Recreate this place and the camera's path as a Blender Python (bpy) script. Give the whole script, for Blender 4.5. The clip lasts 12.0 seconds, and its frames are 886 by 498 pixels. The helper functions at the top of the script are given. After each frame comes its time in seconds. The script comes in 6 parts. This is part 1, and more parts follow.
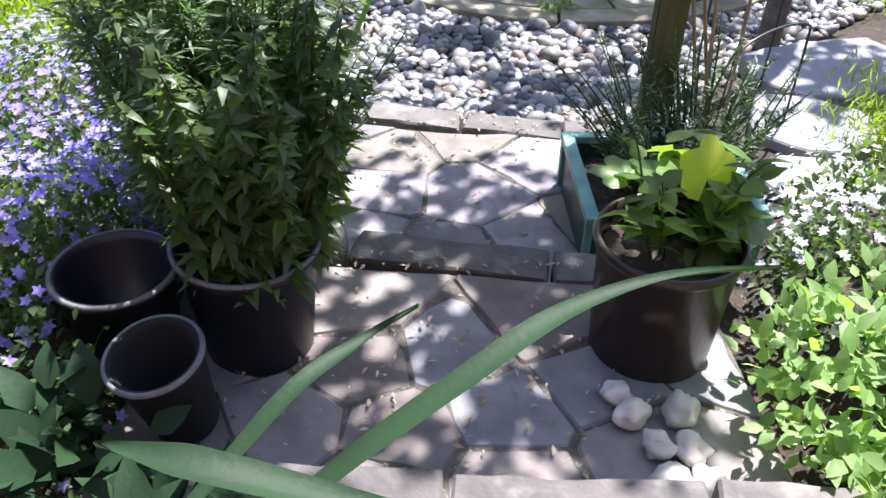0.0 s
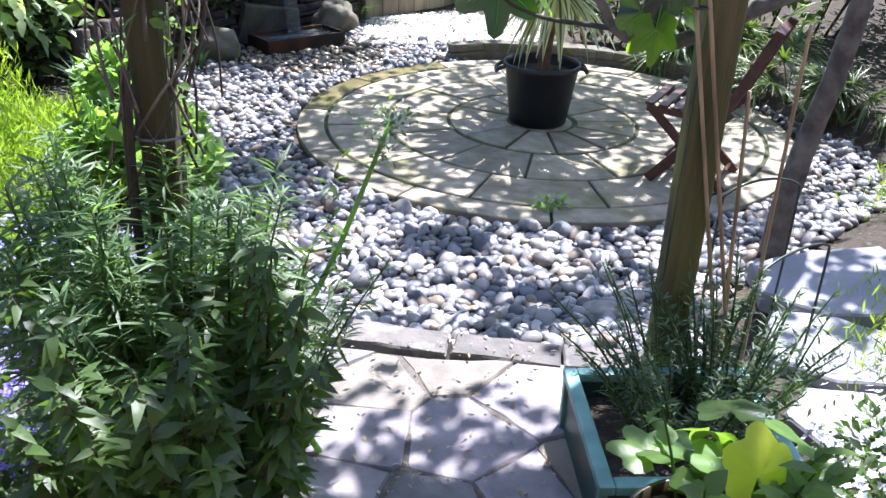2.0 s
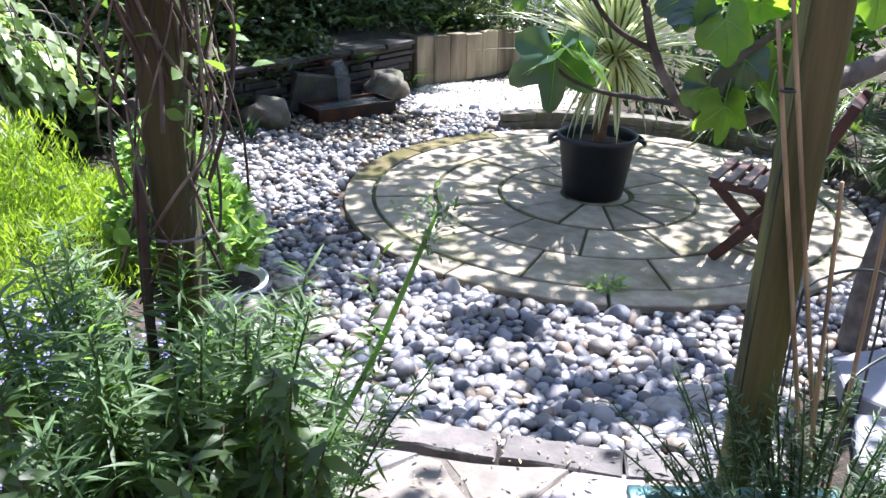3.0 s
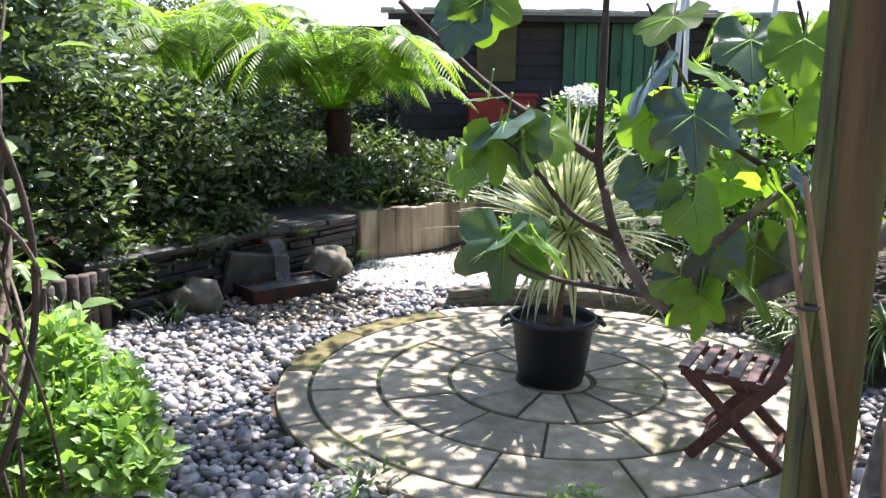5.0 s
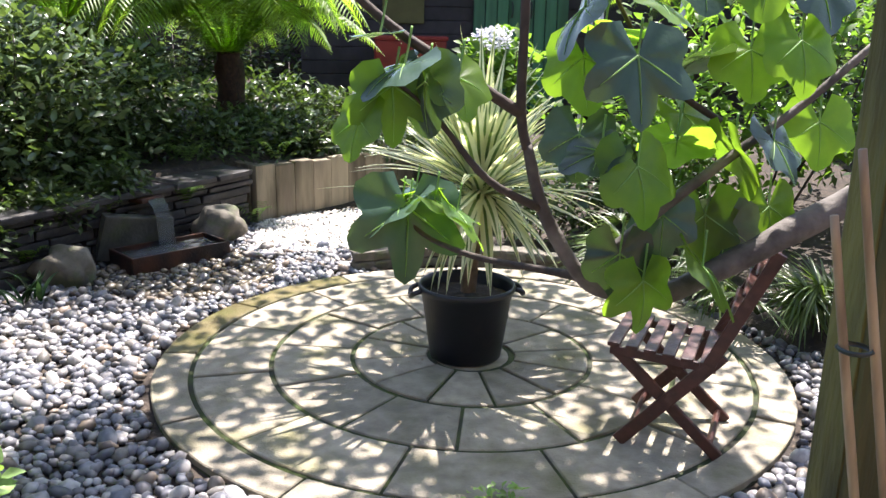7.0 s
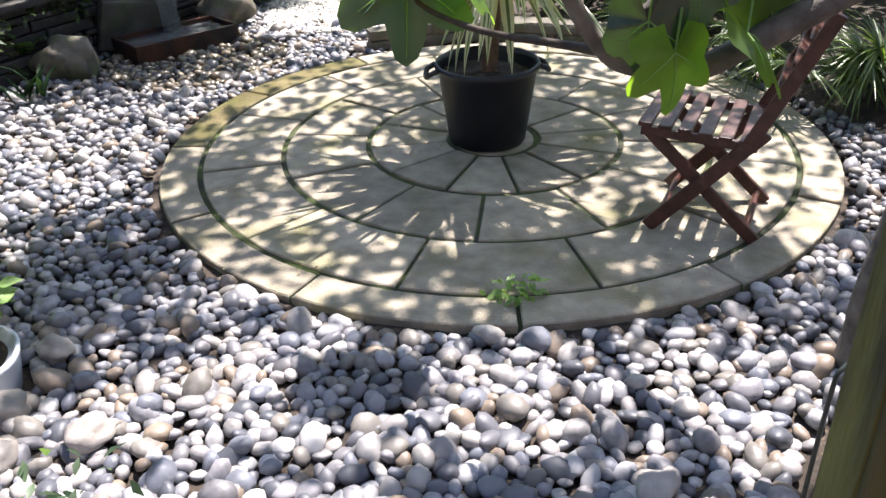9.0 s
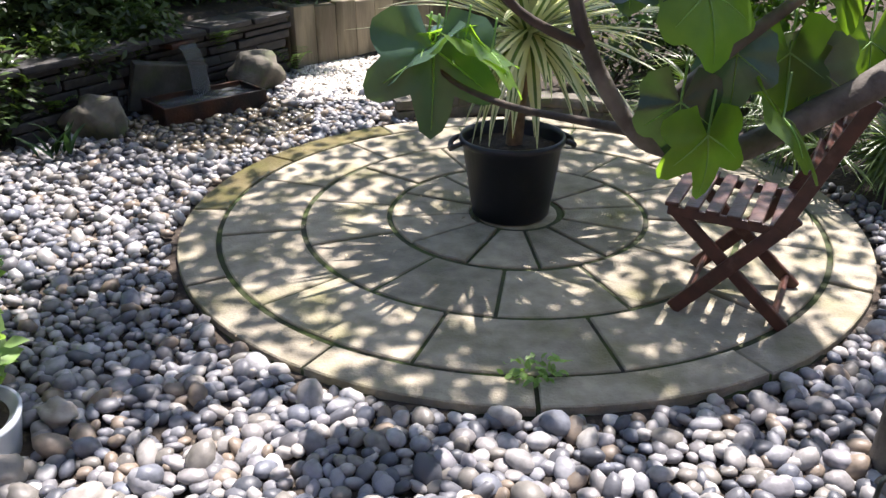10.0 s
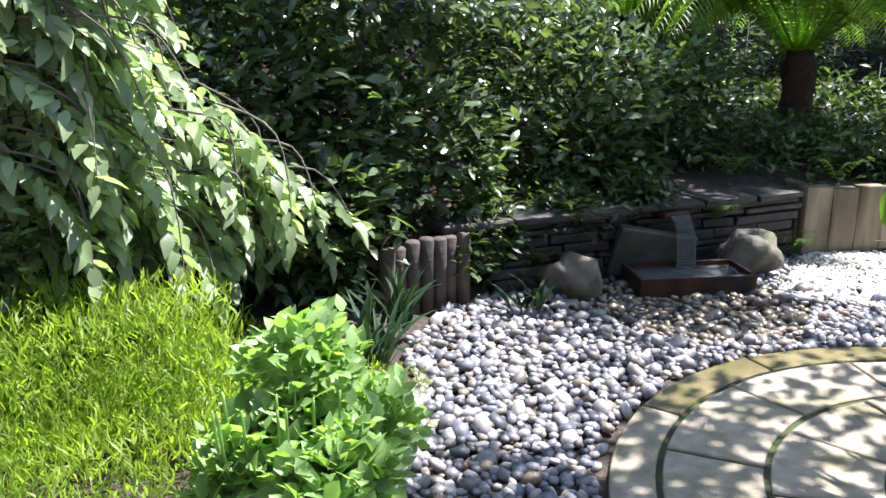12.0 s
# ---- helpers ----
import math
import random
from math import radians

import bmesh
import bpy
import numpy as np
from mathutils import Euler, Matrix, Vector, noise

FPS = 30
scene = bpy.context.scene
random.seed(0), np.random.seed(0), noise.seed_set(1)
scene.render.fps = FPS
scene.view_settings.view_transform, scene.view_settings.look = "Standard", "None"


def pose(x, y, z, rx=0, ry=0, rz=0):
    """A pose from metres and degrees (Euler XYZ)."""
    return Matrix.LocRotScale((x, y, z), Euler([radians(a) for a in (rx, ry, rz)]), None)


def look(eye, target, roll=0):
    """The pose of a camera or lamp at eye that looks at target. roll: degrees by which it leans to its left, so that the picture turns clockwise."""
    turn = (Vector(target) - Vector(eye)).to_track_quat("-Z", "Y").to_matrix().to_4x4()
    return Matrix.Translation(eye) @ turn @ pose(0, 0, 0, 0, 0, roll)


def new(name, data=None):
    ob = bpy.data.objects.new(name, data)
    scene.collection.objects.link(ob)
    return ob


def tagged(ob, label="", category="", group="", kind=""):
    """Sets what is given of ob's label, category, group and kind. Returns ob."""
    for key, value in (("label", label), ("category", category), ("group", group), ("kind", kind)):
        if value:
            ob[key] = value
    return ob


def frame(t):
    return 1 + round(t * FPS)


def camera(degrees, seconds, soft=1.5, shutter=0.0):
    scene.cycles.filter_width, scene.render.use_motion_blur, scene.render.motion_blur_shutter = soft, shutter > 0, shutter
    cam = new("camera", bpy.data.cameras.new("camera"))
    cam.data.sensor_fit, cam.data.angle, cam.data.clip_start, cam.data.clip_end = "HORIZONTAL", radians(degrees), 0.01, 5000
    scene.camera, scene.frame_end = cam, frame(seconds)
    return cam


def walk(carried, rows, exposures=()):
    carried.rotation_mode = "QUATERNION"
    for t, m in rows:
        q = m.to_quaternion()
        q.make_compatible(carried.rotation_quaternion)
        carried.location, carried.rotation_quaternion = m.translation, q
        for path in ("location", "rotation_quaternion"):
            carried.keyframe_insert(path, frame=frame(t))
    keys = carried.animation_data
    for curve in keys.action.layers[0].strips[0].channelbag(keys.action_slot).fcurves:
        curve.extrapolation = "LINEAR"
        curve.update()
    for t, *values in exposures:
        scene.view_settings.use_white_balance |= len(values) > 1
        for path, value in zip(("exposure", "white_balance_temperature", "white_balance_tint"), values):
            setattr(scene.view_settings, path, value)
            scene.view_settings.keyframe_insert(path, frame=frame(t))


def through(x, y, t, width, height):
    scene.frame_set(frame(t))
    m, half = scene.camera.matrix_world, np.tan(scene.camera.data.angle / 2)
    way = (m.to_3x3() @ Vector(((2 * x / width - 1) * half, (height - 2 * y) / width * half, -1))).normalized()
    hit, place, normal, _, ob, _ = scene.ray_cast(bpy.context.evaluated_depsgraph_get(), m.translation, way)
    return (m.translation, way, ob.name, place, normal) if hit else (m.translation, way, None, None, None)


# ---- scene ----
cam = camera(55.39, 12.0)
PATH = [
    (0.0, pose(-0.779, -5.744, 1.712, 52.40, -1.03, -0.14)),
    (0.5, pose(-0.783, -5.638, 1.714, 52.69, -0.66, -0.31)),
    (1.0, pose(-0.779, -5.527, 1.719, 55.61, -0.34, -0.30)),
    (1.5, pose(-0.773, -5.426, 1.722, 59.73, -0.66, -0.41)),
    (2.0, pose(-0.779, -5.329, 1.728, 63.21, -1.77, -0.80)),
    (2.5, pose(-0.781, -5.210, 1.725, 65.36, -1.62, 0.39)),
    (3.0, pose(-0.780, -5.096, 1.722, 67.24, -1.12, 2.57)),
    (3.5, pose(-0.788, -5.001, 1.730, 69.94, -0.73, 3.88)),
    (3.7, pose(-0.792, -4.963, 1.734, 71.43, -0.24, 3.73)),
    (5.3, pose(-0.737, -4.526, 1.719, 78.58, -0.88, -2.12)),
    (5.5, pose(-0.728, -4.471, 1.715, 78.16, -0.98, -2.83)),
    (6.0, pose(-0.706, -4.335, 1.704, 77.01, -1.30, -4.80)),
    (6.5, pose(-0.688, -4.195, 1.695, 75.88, -1.25, -6.38)),
    (6.7, pose(-0.682, -4.139, 1.692, 75.52, -1.31, -6.74)),
    (8.3, look((-0.596, -3.883, 1.664), (-0.415, -2.075, 0.83), -1.1)),
    (8.5, look((-0.586, -3.864, 1.655), (-0.421, -2.091, 0.744), -1.39)),
    (9.0, look((-0.551, -3.831, 1.62), (-0.424, -2.107, 0.615), -1.99)),
    (9.5, look((-0.534, -3.838, 1.619), (-0.388, -2.100, 0.640), -1.74)),
    (10.0, look((-0.546, -3.757, 1.606), (-0.456, -1.955, 0.743), -0.43)),
    (10.5, look((-0.594, -3.576, 1.563), (-0.684, -1.735, 0.787), 0.58)),
    (11.0, look((-0.597, -3.442, 1.615), (-0.982, -1.622, 0.877), -0.05)),
    (11.5, look((-0.595, -3.3, 1.625), (-1.285, -1.545, 0.957), -0.3)),
    (12.0, look((-0.634, -3.204, 1.656), (-1.609, -1.544, 1.111), 0.1)),
]
walk(cam, PATH, [(0.0, 1.97, 6150, 19), (1.5, 2.05, 5850, 18), (3.0, 2.15, 5900, 19), (5.5, 2.12, 6400, 19), (8.5, 2.05, 6500, 19), (9.4, 1.75, 6500, 19), (10.0, 1.7, 6500, 19), (10.8, 1.75, 6450, 19), (12.0, 2.05, 6100, 19)])

# ---- sky and sun ----
SUN_TO = Vector((0.27, 0.42, 1.0)).normalized()
world = bpy.data.worlds.new("sky")
scene.world = world
world.use_nodes = True
wn = world.node_tree
sky = wn.nodes.new("ShaderNodeTexSky")
sky.sky_type = "NISHITA"
sky.sun_disc = False
sky.sun_elevation = math.asin(SUN_TO.z)
sky.sun_rotation = math.atan2(SUN_TO.x, SUN_TO.y)
wn.links.new(sky.outputs[0], wn.nodes["Background"].inputs[0])
wn.nodes["Background"].inputs[1].default_value = 0.077
sun = new("sun", bpy.data.lights.new("sun", "SUN"))
sun.data.energy, sun.data.angle, sun.data.color = 4.2, radians(0.53), (1.0, 0.97, 0.91)
sun.matrix_world = look((3, 6, 9), Vector((3, 6, 9)) - SUN_TO)

rng = np.random.default_rng(7)


# ---- materials ----
def material(name, base, rough=0.6, second=None, scale=8.0, bump=0.2, bump_scale=60.0, metal=0.0, spots=None,
             spot_scale=3.0, spot_amount=0.5, vary=0.0, island=False, detail=6.0, coat=0.0, stretch=1.0):
    m = bpy.data.materials.new(name)
    m.use_nodes = True
    n, k = m.node_tree.nodes, m.node_tree.links
    b = n["Principled BSDF"]
    b.inputs["Roughness"].default_value, b.inputs["Metallic"].default_value = rough, metal
    b.inputs["Coat Weight"].default_value = coat
    co = n.new("ShaderNodeTexCoord")
    t = n.new("ShaderNodeTexNoise")
    t.inputs["Scale"].default_value, t.inputs["Detail"].default_value = scale, detail
    grain = n.new("ShaderNodeMapping")
    grain.inputs["Scale"].default_value = (1, 1, stretch)
    k.new(co.outputs["Object"], grain.inputs["Vector"])
    k.new(grain.outputs[0], t.inputs["Vector"])
    ramp = n.new("ShaderNodeMapRange")
    ramp.inputs[1].default_value, ramp.inputs[2].default_value = 0.35, 0.65
    k.new(t.outputs[0], ramp.inputs[0])
    mix = n.new("ShaderNodeMix")
    mix.data_type = "RGBA"
    mix.inputs[6].default_value = (*base, 1)
    mix.inputs[7].default_value = (*(second or [c * 0.7 for c in base]), 1)
    k.new(ramp.outputs[0], mix.inputs[0])
    out = mix.outputs[2]
    if spots:
        s = n.new("ShaderNodeTexNoise")
        s.inputs["Scale"].default_value, s.inputs["Detail"].default_value = spot_scale, 8.0
        k.new(grain.outputs[0], s.inputs["Vector"])
        r = n.new("ShaderNodeMapRange")
        r.inputs[1].default_value, r.inputs[2].default_value = 0.62 - 0.25 * spot_amount, 0.72
        k.new(s.outputs[0], r.inputs[0])
        mx = n.new("ShaderNodeMix")
        mx.data_type = "RGBA"
        mx.inputs[7].default_value = (*spots, 1)
        k.new(out, mx.inputs[6])
        k.new(r.outputs[0], mx.inputs[0])
        out = mx.outputs[2]
    if vary:
        if island:
            rnd = n.new("ShaderNodeNewGeometry").outputs["Random Per Island"]
        else:
            rnd = n.new("ShaderNodeObjectInfo").outputs["Random"]
        hs = n.new("ShaderNodeHueSaturation")
        v = n.new("ShaderNodeMapRange")
        v.inputs[3].default_value, v.inputs[4].default_value = 1 - vary, 1 + vary
        k.new(rnd, v.inputs[0])
        k.new(v.outputs[0], hs.inputs["Value"])
        k.new(out, hs.inputs["Color"])
        out = hs.outputs[0]
    k.new(out, b.inputs["Base Color"])
    if bump:
        f = n.new("ShaderNodeTexNoise")
        f.inputs["Scale"].default_value, f.inputs["Detail"].default_value = bump_scale, 8.0
        k.new(grain.outputs[0], f.inputs["Vector"])
        bp = n.new("ShaderNodeBump")
        bp.inputs["Strength"].default_value, bp.inputs["Distance"].default_value = bump, 0.01
        k.new(f.outputs[0], bp.inputs["Height"])
        k.new(bp.outputs[0], b.inputs["Normal"])
    return m


def leaf_material(name, base, second, rough=0.45, through=0.35, vary=0.35, tint=(1.25, 1.35, 0.5), scale=6.0, island=True):
    """A leaf: gloss above, light let through from behind."""
    m = material(name, base, rough, second, scale, 0.12, 90.0, vary=vary, island=island)
    n, k = m.node_tree.nodes, m.node_tree.links
    b = n["Principled BSDF"]
    tr = n.new("ShaderNodeBsdfTranslucent")
    gain = n.new("ShaderNodeMix")
    gain.data_type, gain.blend_type = "RGBA", "MULTIPLY"
    gain.inputs[0].default_value = 1.0
    gain.inputs[7].default_value = (*[2.0 * c for c in tint], 1)
    k.new(b.inputs["Base Color"].links[0].from_socket, gain.inputs[6])
    k.new(gain.outputs[2], tr.inputs[0])
    add = n.new("ShaderNodeMixShader")
    add.inputs[0].default_value = through
    k.new(b.outputs[0], add.inputs[1])
    k.new(tr.outputs[0], add.inputs[2])
    k.new(add.outputs[0], n["Material Output"].inputs[0])
    return m


def palette_material(name, colours, rough, bump, bump_scale, island, scale=30.0):
    """Pieces that each take one colour of a palette, with grain on it."""
    m = material(name, (1, 1, 1), rough, (0.62, 0.62, 0.62), scale, bump, bump_scale)
    n, k = m.node_tree.nodes, m.node_tree.links
    b = n["Principled BSDF"]
    rnd = n.new("ShaderNodeNewGeometry").outputs["Random Per Island"] if island else n.new("ShaderNodeObjectInfo").outputs["Random"]
    cr = n.new("ShaderNodeValToRGB")
    cr.color_ramp.interpolation = "CONSTANT"
    while len(cr.color_ramp.elements) < len(colours):
        cr.color_ramp.elements.new(0.5)
    for i, (e, c) in enumerate(zip(cr.color_ramp.elements, colours)):
        e.position, e.color = i / len(colours), (*c, 1)
    k.new(rnd, cr.inputs[0])
    mu = n.new("ShaderNodeMix")
    mu.data_type, mu.blend_type = "RGBA", "MULTIPLY"
    mu.inputs[0].default_value = 1.0
    k.new(cr.outputs[0], mu.inputs[6])
    k.new(b.inputs["Base Color"].links[0].from_socket, mu.inputs[7])
    k.new(mu.outputs[2], b.inputs["Base Color"])
    return m


SLAB = material("patio_slab", (0.37, 0.325, 0.24), 0.8, (0.24, 0.21, 0.155), 11.0, 0.6, 90.0, spots=(0.15, 0.14, 0.06),
                spot_scale=3.0, spot_amount=0.5, vary=0.2)
WET_SLAB = material("wet_patio_slab", (0.20, 0.165, 0.085), 0.28, (0.11, 0.09, 0.04), 5.0, 0.4, 60.0, spots=(0.10, 0.10, 0.03), spot_scale=3.0, spot_amount=0.8, vary=0.2)
MORTAR = material("joint_moss", (0.035, 0.034, 0.024), 0.95, (0.06, 0.085, 0.02), 6.0, 0.6, 60.0)
PEBBLES = [(0.267, 0.252, 0.246), (0.133, 0.135, 0.150), (0.339, 0.323, 0.309), (0.085, 0.091, 0.106), (0.294, 0.294, 0.308), (0.408, 0.383, 0.353), (0.192, 0.187, 0.194), (0.244, 0.192, 0.144), (0.167, 0.178, 0.207), (0.476, 0.466, 0.460), (0.210, 0.194, 0.170), (0.262, 0.254, 0.268)]
PEBBLE_FIELD = palette_material("pebble_bed", PEBBLES, 0.48, 0.12, 120.0, True)
PEBBLE_WET = palette_material("wet_pebble", [(0.10, 0.085, 0.06), (0.16, 0.13, 0.09), (0.06, 0.06, 0.06), (0.20, 0.17, 0.12), (0.12, 0.11, 0.10)], 0.22, 0.12, 120.0, True)
PEBBLE_ONE = palette_material("pebble", PEBBLES, 0.48, 0.12, 120.0, False)
CRAZY = palette_material("crazy_paving", [(0.25, 0.215, 0.19), (0.19, 0.18, 0.185), (0.27, 0.225, 0.18), (0.21, 0.19, 0.185), (0.30, 0.27, 0.29),
                                          (0.22, 0.195, 0.165)], 0.8, 0.6, 25.0, False, 9.0)
# the same paving in a darker palette, for the shade on the middle step
SHADED_CRAZY = palette_material("shaded_crazy_paving", [(0.21, 0.18, 0.165), (0.24, 0.235, 0.245), (0.19, 0.16, 0.145), (0.25, 0.22, 0.20), (0.21, 0.19, 0.18)], 0.8, 0.7, 25.0, False, 9.0)
KERB = material("kerb_stone", (0.14, 0.125, 0.115), 0.85, (0.085, 0.08, 0.075), 12.0, 0.6, 45.0, spots=(0.2, 0.19, 0.17), spot_scale=9.0, spot_amount=0.2, vary=0.15)
SOIL = material("soil", (0.05, 0.036, 0.025), 0.95, (0.025, 0.02, 0.015), 14.0, 0.9, 50.0, spots=(0.13, 0.10, 0.07), spot_scale=40.0, spot_amount=0.2)
SLATE = material("slate", (0.034, 0.032, 0.033), 0.6, (0.014, 0.013, 0.014), 10.0, 0.5, 40.0, spots=(0.07, 0.06, 0.05), spot_scale=6.0, spot_amount=0.3, vary=0.35)
FLAG = material("slate_flagstone", (0.30, 0.30, 0.33), 0.7, (0.22, 0.22, 0.25), 5.0, 0.4, 30.0, vary=0.15)
ROCK = material("boulder_rock", (0.17, 0.15, 0.115), 0.85, (0.06, 0.055, 0.045), 7.0, 0.7, 30.0, spots=(0.1, 0.12, 0.05), spot_scale=9.0, spot_amount=0.4)
PALE_STONE = material("pale_stone", (0.62, 0.58, 0.52), 0.8, (0.48, 0.44, 0.38), 16.0, 0.4, 60.0, vary=0.15)
CONCRETE = material("planter_sleeper", (0.34, 0.285, 0.19), 0.85, (0.16, 0.13, 0.09), 5.0, 0.4, 60.0, spots=(0.09, 0.075, 0.045), spot_scale=8.0, spot_amount=0.7, vary=0.25, stretch=0.15)
BLACK_PLASTIC = material("black_plastic", (0.010, 0.011, 0.016), 0.38, (0.018, 0.019, 0.026), 4.0, 0.05, 40.0, spots=(0.03, 0.029, 0.028), spot_scale=7.0, spot_amount=0.1)
BROWN_PLASTIC = material("brown_black_plastic", (0.022, 0.014, 0.011), 0.32, (0.034, 0.022, 0.017), 5.0, 0.05, 40.0, spots=(0.09, 0.07, 0.055), spot_scale=9.0, spot_amount=0.15)
# black plastic darkened and dulled for the shade in and round the empty pot
MATTE_BLACK = material("shaded_black_plastic", (0.005, 0.005, 0.006), 0.8, (0.009, 0.009, 0.009), 5.0, 0.1, 40.0)
POST_MOSS_LIT = material("lit_post_moss", (0.20, 0.19, 0.05), 0.95, (0.05, 0.048, 0.02), 14.0, 0.8, 80.0, spots=(0.09, 0.065, 0.035), spot_scale=5.0, spot_amount=0.4, stretch=0.2)
GREY_RIM = material("pot_rim_grey", (0.10, 0.10, 0.10), 0.5, (0.16, 0.16, 0.16), 30.0, 0.1, 60.0)
TROUGH_DARK = material("trough_green", (0.02, 0.055, 0.045), 0.4, (0.03, 0.07, 0.055), 5.0, 0.05, 60.0)
TROUGH_RIM = material("trough_rim_green", (0.20, 0.40, 0.37), 0.45, (0.11, 0.25, 0.22), 8.0, 0.08, 60.0)
CHAIR_WOOD = material("chair_wood", (0.095, 0.035, 0.024), 0.42, (0.05, 0.02, 0.015), 18.0, 0.25, 70.0, spots=(0.16, 0.09, 0.07), spot_scale=12.0, spot_amount=0.2)
POST_WOOD = material("post_wood", (0.12, 0.088, 0.045), 0.85, (0.04, 0.028, 0.018), 26.0, 0.9, 70.0, spots=(0.15, 0.185, 0.04), spot_scale=5.0, spot_amount=1.0, stretch=0.07)
POST_GREEN = material("mossy_post_wood", (0.075, 0.068, 0.028), 0.9, (0.03, 0.026, 0.014), 26.0, 0.9, 70.0, spots=(0.10, 0.12, 0.03), spot_scale=5.0, spot_amount=0.8, stretch=0.07)
BARK_FIG = material("fig_bark", (0.17, 0.15, 0.125), 0.8, (0.07, 0.058, 0.048), 14.0, 0.5, 45.0)
BARK_DARK = material("dark_twig", (0.07, 0.05, 0.035), 0.8, (0.035, 0.026, 0.02), 20.0, 0.4, 60.0)
VINE = material("vine_stem", (0.17, 0.14, 0.105), 0.85, (0.07, 0.055, 0.042), 18.0, 0.5, 60.0)
CANE = material("bamboo_cane", (0.44, 0.33, 0.19), 0.55, (0.2, 0.14, 0.08), 30.0, 0.2, 70.0, stretch=0.1)
FIBRE = material("fern_trunk_fibre", (0.06, 0.03, 0.018), 0.95, (0.028, 0.016, 0.01), 30.0, 1.0, 50.0)
YUCCA_STEM = material("cordyline_stem", (0.22, 0.14, 0.085), 0.85, (0.12, 0.08, 0.05), 25.0, 0.5, 60.0)
RUST = material("rusted_steel", (0.085, 0.030, 0.013), 0.55, (0.012, 0.010, 0.01), 5.0, 0.5, 60.0, metal=0.2)
DARK_WOOD = material("dark_fence_wood", (0.045, 0.036, 0.03), 0.85, (0.025, 0.02, 0.018), 6.0, 0.4, 40.0, vary=0.25)
LOG_WOOD = material("log_edging_wood", (0.085, 0.066, 0.055), 0.85, (0.045, 0.036, 0.03), 9.0, 0.6, 40.0, vary=0.3)
SHED_GREEN = material("shed_green_paint", (0.05, 0.16, 0.08), 0.6, (0.03, 0.10, 0.05), 9.0, 0.2, 40.0, vary=0.25, stretch=0.15)
SHED_RED = material("red_paint", (0.30, 0.02, 0.015), 0.5, (0.2, 0.015, 0.01), 5.0, 0.1, 40.0)
SHED_DARK = material("shed_dark_board", (0.045, 0.035, 0.038), 0.8, (0.03, 0.025, 0.025), 6.0, 0.3, 40.0, vary=0.2)
OLIVE = material("olive_paint", (0.12, 0.10, 0.03), 0.7, (0.09, 0.075, 0.02), 5.0, 0.2, 40.0)
ROOFING = material("shed_roof_sheet", (0.5, 0.49, 0.46), 0.8, (0.36, 0.35, 0.33), 5.0, 0.3, 30.0)
WHITE_PAINT = material("white_paint", (0.78, 0.78, 0.76), 0.5, (0.66, 0.66, 0.64), 6.0, 0.08, 50.0)
TUB_WHITE = material("white_glazed_tub", (0.62, 0.66, 0.72), 0.35, (0.50, 0.54, 0.6), 5.0, 0.08, 40.0)
WIRE = material("green_black_wire", (0.015, 0.022, 0.018), 0.4, (0.03, 0.04, 0.03), 20.0, 0.0)
BRICK = material("house_brick", (0.28, 0.16, 0.11), 0.85, (0.2, 0.11, 0.08), 8.0, 0.5, 40.0)

# one fig leaf in two tones: bluish for sky sheen, yellow-green for backlight
L_FIG = leaf_material("fig_leaf", (0.052, 0.088, 0.064), (0.04, 0.07, 0.052), 0.24, 0.14, 0.4, (1.9, 2.1, 0.4), 12.0, False)
L_FIG_BACKLIT = leaf_material("backlit_fig_leaf", (0.10, 0.165, 0.035), (0.075, 0.135, 0.03), 0.35, 0.58, 0.4, (1.6, 1.7, 0.4), 12.0, False)
L_CROWN = leaf_material("fig_crown_leaf", (0.075, 0.14, 0.035), (0.055, 0.10, 0.03), 0.45, 0.5, 0.3)
L_FERN = leaf_material("tree_fern_frond", (0.155, 0.24, 0.045), (0.115, 0.19, 0.035), 0.5, 0.5, 0.4)
L_DARK = leaf_material("dark_glossy_leaf", (0.05, 0.078, 0.036), (0.095, 0.135, 0.065), 0.22, 0.22, 0.75)
# laurel base colour is lightened to stand in for glare on glossy leaves
L_LAUREL = leaf_material("laurel_leaf", (0.30, 0.37, 0.21), (0.20, 0.27, 0.13), 0.36, 0.33, 0.4, (1.0, 1.15, 0.6))
L_SEDUM = leaf_material("sedum_leaf", (0.22, 0.33, 0.12), (0.15, 0.25, 0.075), 0.5, 0.35, 0.25)
L_COVER = leaf_material("groundcover_leaf", (0.19, 0.26, 0.035), (0.13, 0.20, 0.028), 0.5, 0.45, 0.35)
L_SOFT = leaf_material("feathery_leaf", (0.10, 0.17, 0.06), (0.07, 0.125, 0.05), 0.5, 0.4, 0.35)
L_TALL = leaf_material("tall_plant_leaf", (0.068, 0.118, 0.034), (0.048, 0.085, 0.026), 0.45, 0.45, 0.4)
L_ROSE = leaf_material("grey_green_leaf", (0.085, 0.13, 0.07), (0.065, 0.10, 0.055), 0.5, 0.35, 0.35)
L_BROAD = leaf_material("broad_leaf", (0.10, 0.17, 0.035), (0.07, 0.13, 0.03), 0.5, 0.45, 0.35)
L_LOBED = leaf_material("lobed_pot_leaf", (0.085, 0.15, 0.035), (0.06, 0.11, 0.028), 0.4, 0.4, 0.6, (1.5, 1.5, 0.4), 12.0, False)
L_YELLOW = leaf_material("yellow_leaf", (0.36, 0.40, 0.04), (0.28, 0.34, 0.03), 0.45, 0.5, 0.15)
L_STRAP = leaf_material("strap_leaf", (0.022, 0.050, 0.021), (0.016, 0.036, 0.016), 0.55, 0.12, 0.2)
L_STRAP.node_tree.nodes["Principled BSDF"].inputs["Specular IOR Level"].default_value = 0.15
